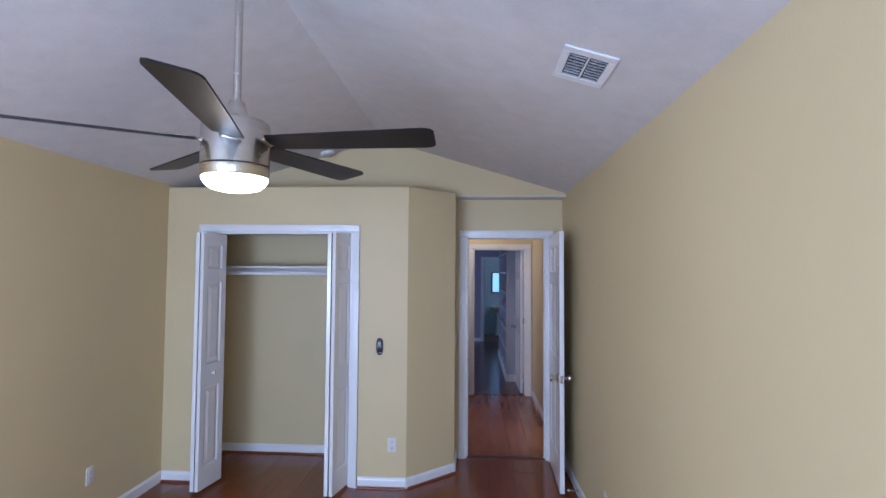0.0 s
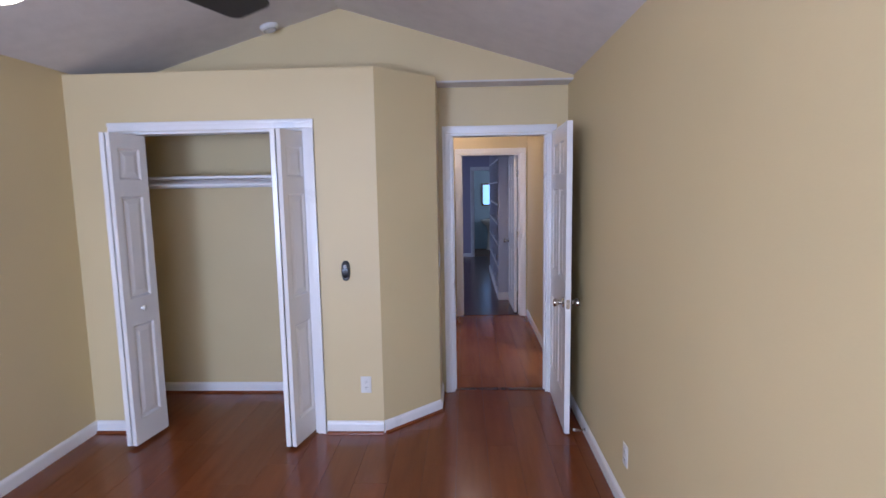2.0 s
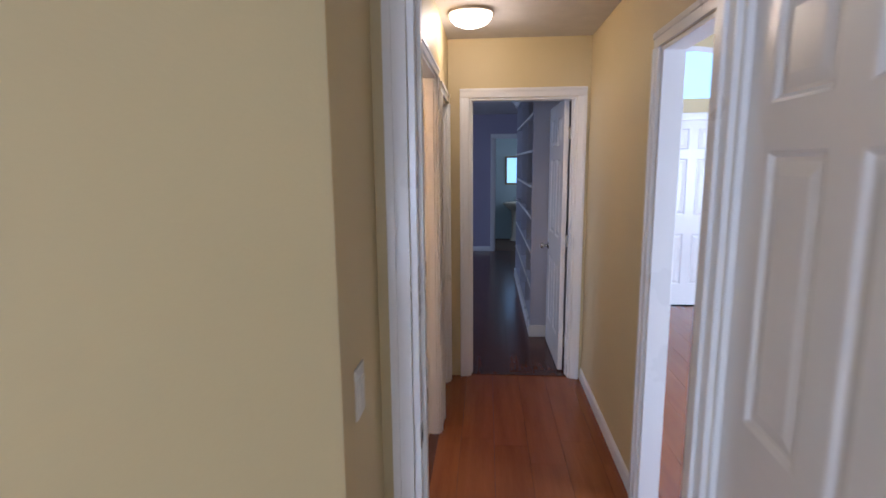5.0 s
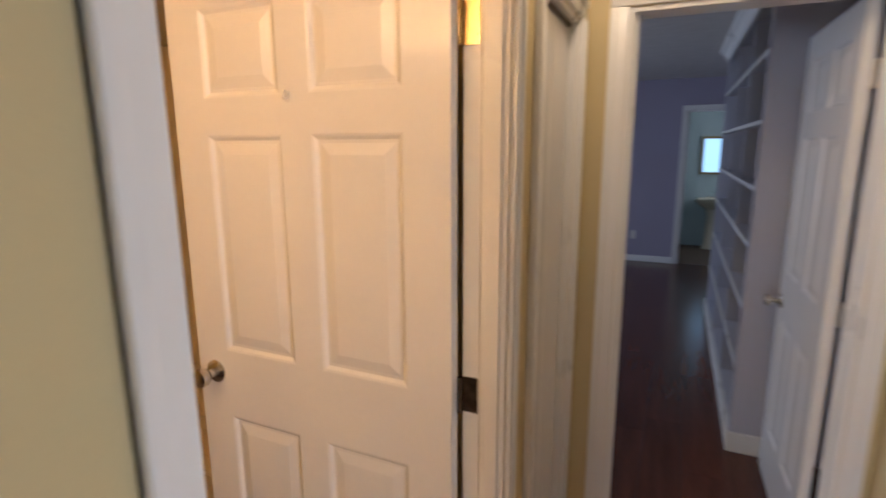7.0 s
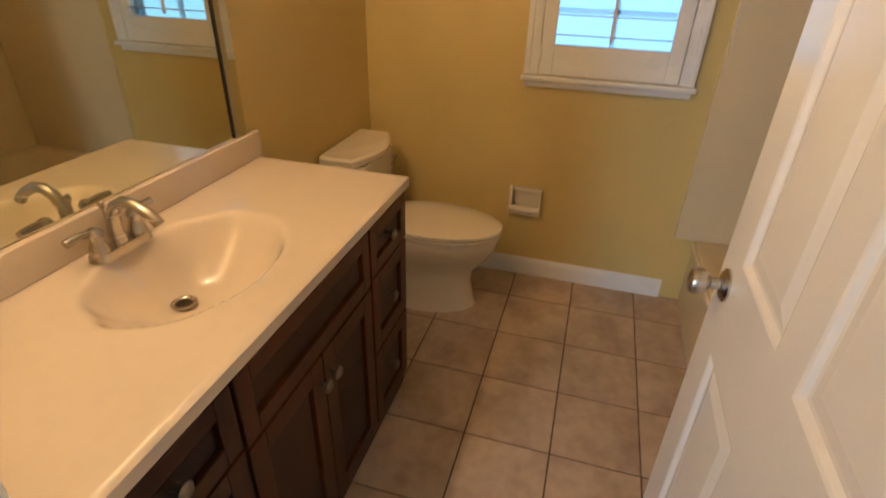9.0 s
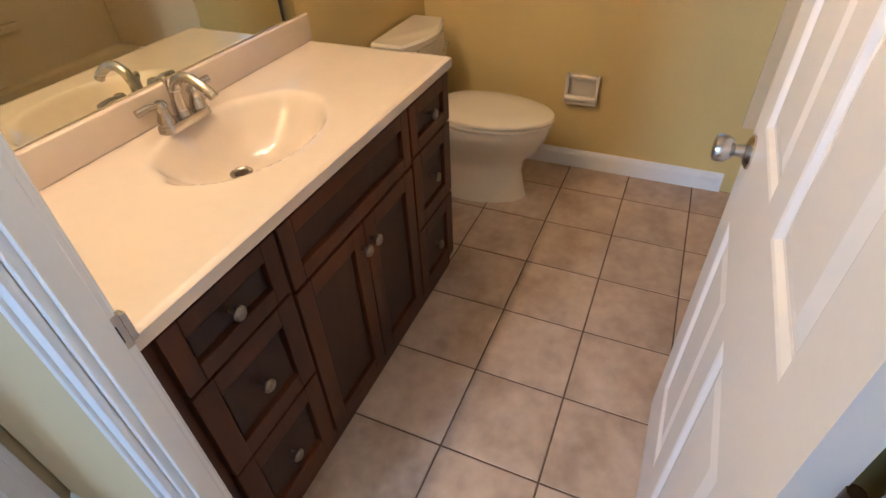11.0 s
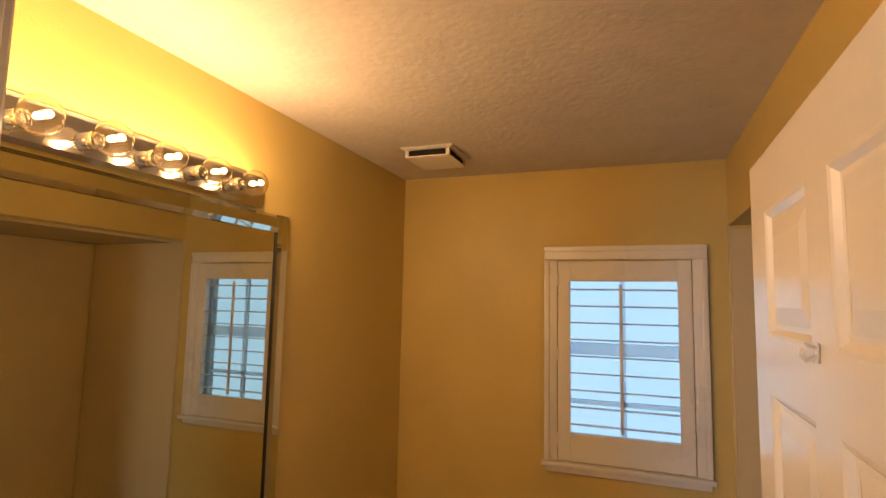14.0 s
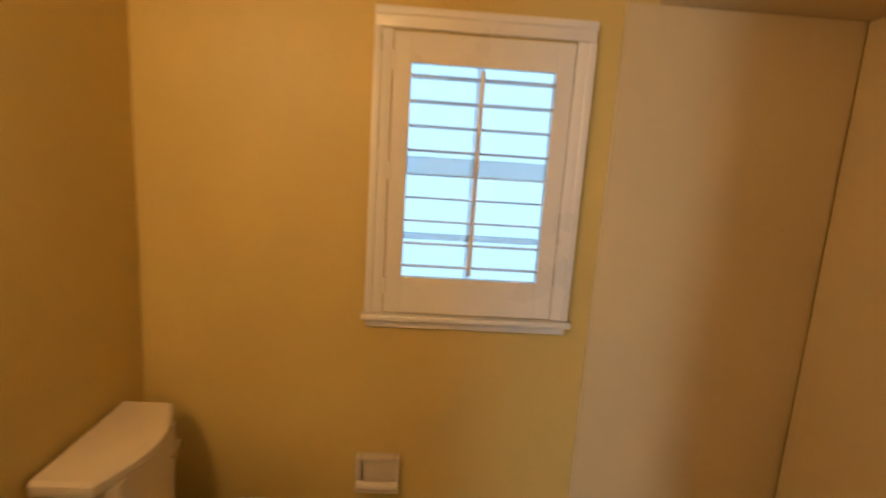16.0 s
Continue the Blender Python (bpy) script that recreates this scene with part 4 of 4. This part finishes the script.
part("tank_lid", loft([lid_outline(0.707, 0.985, 0.055), lid_outline(0.715, 1.0, 0.06), lid_outline(0.737, 1.0, 0.06), lid_outline(0.747, 0.96, 0.055)]), PORCELAIN, to, smooth=True)
part("flush_lever", join(tube([(-0.135, 0.205, 0.655), (-0.135, 0.222, 0.655)], 0.012, 12), tube([(-0.135, 0.222, 0.655), (-0.095, 0.228, 0.652), (-0.065, 0.228, 0.646)], [0.006, 0.006, 0.008], 10)), CHROME, to, "chrome flush lever", True)


def egg(z, hw, y0, y1, n=36):
    """An elongated bowl outline from y0 (back) to y1 (front)."""
    yc, hl = (y0 + y1) / 2, (y1 - y0) / 2
    out = []
    for i in range(n):
        a = 2 * math.pi * i / n
        c, s = math.cos(a), math.sin(a)
        w = hw * (1 - 0.10 * s) * (abs(c) ** 0.82 if s < 0 else abs(c))
        out.append((math.copysign(w, c), yc + hl * s * (1 if s > 0 else 0.96), z))
    return out


part("bowl", loft([egg(0.0, 0.146, 0.18, 0.675), egg(0.03, 0.137, 0.19, 0.665), egg(0.14, 0.104, 0.24, 0.645), egg(0.20, 0.110, 0.20, 0.660), egg(0.27, 0.150, 0.13, 0.725), egg(0.33, 0.176, 0.12, 0.755), egg(0.375, 0.182, 0.12, 0.765), egg(0.388, 0.178, 0.13, 0.760)]), PORCELAIN, to, smooth=True)
part("seat", loft([egg(0.391, 0.180, 0.20, 0.770), egg(0.396, 0.186, 0.195, 0.776), egg(0.408, 0.186, 0.195, 0.776), egg(0.411, 0.180, 0.20, 0.770)]), PORCELAIN, to, smooth=True)
part("seat_lid", loft([egg(0.415, 0.182, 0.20, 0.772), egg(0.419, 0.188, 0.195, 0.778), egg(0.430, 0.186, 0.195, 0.776), egg(0.437, 0.165, 0.215, 0.750), egg(0.440, 0.10, 0.30, 0.66)]), PORCELAIN, to, "closed toilet lid", True)
for s in (-1, 1):
    part("seat_hinge", box(s * 0.08 - 0.02, s * 0.08 + 0.02, 0.175, 0.215, 0.39, 0.43, 0.008, 2), PORCELAIN, to, smooth=True)
for s in (-1, 1):
    part("bolt_cap", moved(lathe([(0.014, 0), (0.013, 0.010), (0.007, 0.016), (0, 0.017)], 14, False), Matrix.Translation((s * 0.112, 0.38, 0.03))), PORCELAIN, to, smooth=True)
part("tank_neck", box(-0.12, 0.12, 0.03, 0.22, 0.30, 0.388, 0.02, 3), PORCELAIN, to, smooth=True)

# paper holder
tp = thing("paper_holder", "cream ceramic recessed paper holder without a roll", "paper holder", place=(WX, 5.566, 0.432))
part("frame", join(box(0, 0.040, -0.080, -0.062, -0.062, 0.070, 0.005, 2), box(0, 0.040, 0.062, 0.080, -0.062, 0.070, 0.005, 2), box(0, 0.036, -0.062, 0.062, 0.052, 0.070, 0.005, 2), box(0, 0.046, -0.080, 0.080, -0.070, -0.050, 0.006, 2)), PORCELAIN, tp, smooth=True)
part("back", box(0.0005, 0.003, -0.062, 0.062, -0.05, 0.052), PORCELAIN, tp)
part("lip", tube([(0.044, -0.072, -0.036), (0.050, 0, -0.036), (0.044, 0.072, -0.036)], 0.016, 12), PORCELAIN, tp, smooth=True)

# ceiling diffuser
cv = thing("bath_ceiling_vent", "white square ceiling air diffuser", "vent", place=(-1.870, 5.085, BC))
part("flange", loft([rounded(0, 0, 0.128, 0.118, 0.004, -0.001), rounded(0, 0, 0.128, 0.118, 0.004, -0.005), rounded(0, 0, 0.112, 0.102, 0.004, -0.012)]), WHITE, cv)
# Solid black block in place of a hollow, shaded throat.
part("throat", box(-0.104, 0.104, -0.094, 0.094, -0.0385, -0.0125), DARK, cv, "near-black block painted as the shade in the vent")
part("face_plate", loft([rounded(0, 0, 0.112, 0.102, 0.004, -0.039), rounded(0, 0, 0.110, 0.100, 0.004, -0.043), rounded(0, 0, 0.085, 0.076, 0.004, -0.047)]), WHITE, cv)
for sx, sy in ((1, 1), (1, -1), (-1, 1), (-1, -1)):
    part("corner_fin", box(sx * 0.095, sx * 0.110, sy * 0.086, sy * 0.100, -0.0388, -0.011), WHITE, cv)

# ---- living room beyond the hall opening ----
wall("wall_living_north", join(box(1.10, 2.05, 9.10, 9.22, 0, 3.3), box(2.05, 2.87, 9.10, 9.22, 2.02, 2.24), box(2.87, 6.0, 9.10, 9.22, 0, 3.3), box(2.05, 2.87, 9.10, 9.22, 2.72, 3.3)))
wall("wall_living_west", join(box(1.0995, 1.14, 7.06, 9.10, 0, 3.3), box(1.071, 1.14, 4.60, 7.06, 2.45, 3.3)))
wall("wall_living_south", join(box(1.10, 2.4, 4.40, 4.52, 0, 3.3), box(4.8, 6.0, 4.40, 4.52, 0, 3.3), box(2.4, 4.8, 4.40, 4.52, 0, 0.5), box(2.4, 4.8, 4.40, 4.52, 2.3, 3.3)))
wall("wall_living_east", box(6.0, 6.12, 4.40, 9.2, 0, 3.3))
wall("wall_living_return", box(1.101, 1.139, 4.521, 4.79, 0, 3.3))
structure("ceiling_living", box(1.10, 6.0, 4.52, 9.10, 3.3, 3.4), CEIL, "high off-white living room ceiling", "ceiling")
# Unseen window, put here so its lamp spares the hall's west wall.
plain_window("window_4", "y", 4.42, 4.50, 2.4, 4.8, 0.5, 2.3, "large white framed window, unseen, added to light the living room")
casing("patio_door_trim", "y", 9.10, 2.05, 2.87, 2.02, -1, w=0.075)
pd = six_panel_door("door_3", "closed white patio door under a half-round window", (2.055, 9.13), 0, 0.81, NICKEL)
aw = thing("window_5", "half-round window with a white arched frame", "window")
aw["kind"] = "structure"
awx, awz = 2.36, 2.24
ring = [[(awx + r * math.cos(a), y, awz + r * 0.75 * math.sin(a)) for r, y in ((0.62, 9.10), (0.62, 9.08), (0.69, 9.08), (0.69, 9.10))] for a in [math.pi * i / 24 for i in range(25)]]
part("window_frame", loft(ring), WHITE, aw)
half = [(awx + 0.62 * math.cos(math.pi * i / 24), awz + 0.465 * math.sin(math.pi * i / 24)) for i in range(25)]
part("pane", loft([[(x, y, z) for x, z in half] for y in (9.088, 9.094)]), SKYGLOW, aw, "bright sky-lit half-round pane")
fp = thing("fireplace", "white wooden fireplace mantel around a black hearth", "fireplace")
part("pilaster", box(3.36, 3.50, 9.02, 9.099, 0, 1.42, 0.006, 2), WHITE, fp)
part("pilaster", box(4.62, 4.76, 9.02, 9.099, 0, 1.42, 0.006, 2), WHITE, fp)
part("frieze", box(3.50, 4.62, 9.03, 9.099, 1.20, 1.42, 0.004, 2), WHITE, fp)
part("mantel_shelf", join(box(3.27, 4.85, 8.93, 9.099, 1.455, 1.485, 0.006, 2), box(3.31, 4.81, 8.97, 9.099, 1.42, 1.4545, 0.012, 3)), WHITE, fp)
part("slate_surround", box(3.50, 4.62, 9.06, 9.099, 0, 1.20, 0.003), FIREBOX, fp, "black slate surround")
part("hearth", box(3.46, 4.66, 8.70, 9.019, 0.0, 0.12, 0.006, 2), FIREBOX, fp, "raised black hearth")
outlet((3.18, 9.10, 1.12), 0, "switch")
outlet((3.18, 9.10, 0.33), 0)
baseboard((3.36, 9.10), (2.95, 9.10))

# ---- master bedroom ----
MC = 2.43
wall("wall_master_south", join(box(-3.0, E0, 7.112, 7.17, 0, MC), box(E1, 1.16, 7.112, 7.17, 0, MC), box(E0, E1, 7.112, 7.17, ET, MC)), LAVENDER, "lavender painted wall")
wall("wall_master_west", join(box(-3.12, -3.0, 7.11, 8.6, 0, MC), box(-3.12, -3.0, 10.6, 12.84, 0, MC), box(-3.12, -3.0, 8.6, 10.6, 0, 0.7), box(-3.12, -3.0, 8.6, 10.6, 2.1, MC)), LAVENDER, "lavender painted wall")
wall("wall_master_east", box(1.16, 1.28, 7.112, 12.84, 0, MC), LAVENDER, "lavender painted wall")
M0, M1 = 0.402, 1.02
wall("wall_master_north", join(box(-3.0, M0, 12.72, 12.78, 0, MC), box(M1, 1.16, 12.72, 12.78, 0, MC), box(M0, M1, 12.72, 12.78, 2.033, MC)), LAVENDER, "lavender painted wall")
structure("ceiling_master", box(-3.0, 1.16, 7.171, 12.719, MC, 2.5), CEIL, "off-white master bedroom ceiling", "ceiling")
plain_window("window_6", "x", -3.10, -3.02, 8.6, 10.6, 0.7, 2.1, "white framed master bedroom window")
casing("master_bath_trim", "y", 12.72, M0, M1, 2.033, -1)
jamb("master_bath_jamb", "y", 12.72, 12.84, M0, M1, 2.033)
baseboard((M0 - 0.063, 12.72), (-3.0, 12.72))
outlet((-0.17, 12.72, 0.37), 0)
d4 = six_panel_door("door_4", "open white six-panel door into the master bedroom", (0.860, 7.178), 91.0, 0.725, NICKEL)
hinge_parts(d4, -0.004, -0.004, (0.2, 0.98, 1.76), NICKEL, 1, -1)
bc = thing("bookcase", "lavender built-in bookcase with white-edged shelves and crown", "bookcase")
SXF, SXB, SY0, SY1 = 0.685, 1.157, 7.99, 10.65
part("end_panel", box(SXF, SXB, SY0, SY0 + 0.03, 0, MC - 0.002), BOOKCASE, bc, "lavender painted end panel")
part("end_panel", box(SXF, SXB, SY1 - 0.03, SY1, 0, MC - 0.002), BOOKCASE, bc, "lavender painted end panel")
part("back_panel", box(SXB - 0.012, SXB, SY0 + 0.03, SY1 - 0.03, 0, MC - 0.002), BOOKCASE, bc)
for y in (8.87, 9.76):
    part("divider", box(SXF + 0.01, SXB - 0.013, y - 0.012, y + 0.012, 0.1, MC - 0.12), BOOKCASE, bc)
for z in (0.10, 0.44, 0.77, 1.09, 1.375, 1.70, 2.03):
    shelf = part("shelf", box(SXF + 0.006, SXB - 0.013, SY0 + 0.031, SY1 - 0.031, z - 0.010, z + 0.010), BOOKCASE, bc)
    part("edging", box(SXF - 0.004, SXF + 0.0055, SY0 + 0.031, SY1 - 0.031, z - 0.011, z + 0.011, 0.002), WHITE, shelf, "white shelf edge")
part("face_stile", box(SXF - 0.008, SXF - 0.0005, SY0, SY0 + 0.045, 0.1, MC - 0.10, 0.002), BOOKCASE, bc)
part("base_trim", join(box(SXF - 0.016, SXF - 0.0005, SY0 - 0.012, SY1, 0, 0.11, 0.003), box(SXF - 0.0004, 0.84, SY0 - 0.014, SY0 - 0.0005, 0, 0.11, 0.003)), WHITE, bc)
part("crown", loft([[(SXF, y, MC - 0.11), (SXF - 0.02, y, MC - 0.105), (SXF - 0.045, y, MC - 0.05), (SXF - 0.075, y, MC - 0.03), (SXF - 0.075, y, MC - 0.003), (SXF, y, MC - 0.003)] for y in (SY0 - 0.05, SY1)]), WHITE, bc)

# ---- master bath beyond ----
wall("wall_master_bath", join(box(-0.4, M0, 12.781, 12.84, 0, MC), box(M1, 1.7, 12.781, 12.84, 0, MC), box(M0, M1, 12.781, 12.84, 2.033, MC), box(-0.52, -0.4, 12.781, 14.42, 0, MC), box(-0.4, 1.7, 14.30, 14.42, 0, MC), box(1.7, 1.82, 12.781, 14.42, 0, MC)), TEAL, "pale green painted bathroom wall")
structure("ceiling_master_bath", box(-0.4, 1.7, 12.841, 14.299, MC, 2.5), CEIL, "off-white ceiling", "ceiling")
# A mirror; its reflected daylight is put in as a glowing pane.
mw = thing("glowing_framed_mirror", "gilt-framed mirror over the sink, its glass made to glow", "window", place=(0.845, 14.298, 1.43))
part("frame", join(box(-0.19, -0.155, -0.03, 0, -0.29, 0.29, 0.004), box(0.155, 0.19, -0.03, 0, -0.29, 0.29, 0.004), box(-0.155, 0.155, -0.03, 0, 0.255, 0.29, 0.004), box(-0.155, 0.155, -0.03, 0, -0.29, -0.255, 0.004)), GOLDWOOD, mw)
part("pane", box(-0.155, 0.155, -0.012, -0.002, -0.255, 0.255), SKYGLOW, mw, "mirror glass given a bright glow")
ps = thing("pedestal_sink", "white porcelain pedestal sink", "sink", place=(0.86, 14.04, 0))
part("basin", loft([rounded(0, 0, 0.10, 0.09, 0.05, 0.62), rounded(0, 0, 0.20, 0.16, 0.08, 0.70), rounded(0, 0, 0.25, 0.20, 0.08, 0.765), rounded(0, 0, 0.25, 0.20, 0.08, 0.785), rounded(0, 0, 0.20, 0.15, 0.08, 0.785), rounded(0, 0, 0.12, 0.09, 0.06, 0.69)]), PORCELAIN, ps, smooth=True)
part("pedestal", loft([rounded(0, 0.05, 0.11, 0.10, 0.05, 0.0), rounded(0, 0.05, 0.075, 0.07, 0.04, 0.10), rounded(0, 0.05, 0.07, 0.065, 0.04, 0.5), rounded(0, 0.05, 0.10, 0.09, 0.05, 0.63)]), PORCELAIN, ps, smooth=True)
part("tap", join(tube([(0, 0.16, 0.78), (0, 0.16, 0.86), (0, 0.10, 0.88), (0, 0.05, 0.85)], 0.012, 10), box(-0.09, 0.09, 0.145, 0.175, 0.785, 0.81, 0.006)), CHROME, ps, smooth=True)

# ---- thresholds and floors, piece by piece ----
structure("threshold_bedroom", prism([(DX0 + 0.018, 4.585), (DX1 - 0.018, 4.585), (DX1 - 0.018, 4.63), (DX0 + 0.018, 4.63)], 0.0, 0.007), DARKWOOD, "dark wooden threshold strip", "trim")
structure("threshold_master", box(E0 + 0.018, E1 - 0.018, 7.07, 7.12, 0.0, 0.007, 0.002), DARKWOOD, "dark wooden threshold strip", "trim")
structure("threshold_bath", box(-0.060, -0.004, B0 + 0.013, B1 - 0.013, -0.002, 0.006, 0.002), DARKWOOD, "dark wooden threshold strip", "trim")


def plank_floor(name, x0, x1, y0, y1, material, label, along="y", w=0.192, length=1.21, seed=1):
    """Boards laid in staggered rows, cut at the edges of the room."""
    base = structure(name, box(x0, x1, y0, y1, -0.028, -0.009), GLAZE, label, "floor")
    rnd = random.Random(seed)
    meshes = {}
    a0, a1, b0, b1 = (x0, x1, y0, y1) if along == "y" else (y0, y1, x0, x1)
    a = a0
    while a < a1 - 0.005:
        ww = min(w, a1 - a)
        b = b0 - rnd.uniform(0, length)
        while b < b1:
            c0, c1 = max(b, b0), min(b + length, b1)
            b += length
            if c1 - c0 < 0.02:
                continue
            key = (round(ww, 3), round(c1 - c0, 3))
            if key not in meshes:
                g = 0.0007
                bm = box(g, ww - g, g, c1 - c0 - g, -0.0085, 0.0) if along == "y" else box(g, c1 - c0 - g, g, ww - g, -0.0085, 0.0)
                me = bpy.data.meshes.new("plank")
                bm.to_mesh(me)
                bm.free()
                me.materials.append(material)
                meshes[key] = me
            ob = new("plank", meshes[key])
            ob.parent = base
            ob.location = (a, c0, 0) if along == "y" else (c0, a, 0)
        a += w
    return base


plank_floor("floor_bedroom", LX, RX, BY, 4.61, WOOD, "glossy red-brown laminate plank floor", seed=3)
plank_floor("floor_hall", -0.06, 1.12, 4.611, 7.095, HALLWOOD, "glossy orange-brown laminate plank floor", seed=5)
plank_floor("floor_living", 1.121, 6.0, 4.5, 9.10, HALLWOOD, "glossy orange-brown laminate plank floor", seed=7)
plank_floor("floor_master", -3.0, 1.16, 7.096, 12.76, DARKWOOD, "dark red-brown laminate plank floor", seed=9)
structure("floor_master_bath", box(-0.4, 1.7, 12.761, 14.3, -0.02, 0.0), GROUT, "brown tiled bathroom floor", "floor")
fb = structure("floor_bath", box(WX, -0.0605, 4.70, 6.41, -0.02, -0.0025), GROUT, "beige ceramic tile floor with dark grout", "floor")
PITCH, OX, OY = 0.305, -1.468, 5.560
tiles = {}
for i in range(-4, 7):
    for j in range(-4, 5):
        x0, x1 = max(OX + i * PITCH + 0.003, WX), min(OX + (i + 1) * PITCH - 0.003, -0.062)
        y0, y1 = max(OY + j * PITCH + 0.003, 4.70), min(OY + (j + 1) * PITCH - 0.003, 6.40)
        if x1 - x0 < 0.01 or y1 - y0 < 0.01:
            continue
        key = (round(x1 - x0, 3), round(y1 - y0, 3))
        if key not in tiles:
            tm = loft([[(0, 0, -0.010), (key[0], 0, -0.010), (key[0], key[1], -0.010), (0, key[1], -0.010)], [(0, 0, -0.0012), (key[0], 0, -0.0012), (key[0], key[1], -0.0012), (0, key[1], -0.0012)],
                       [(0.002, 0.002, 0), (key[0] - 0.002, 0.002, 0), (key[0] - 0.002, key[1] - 0.002, 0), (0.002, key[1] - 0.002, 0)]])
            bmesh.ops.recalc_face_normals(tm, faces=tm.faces[:])
            me = bpy.data.meshes.new("tile")
            tm.to_mesh(me)
            tm.free()
            me.materials.append(TILE)
            tiles[key] = me
        t_ob = new("tile", tiles[key])
        t_ob.parent = fb
        t_ob.location = (x0, y0, 0)
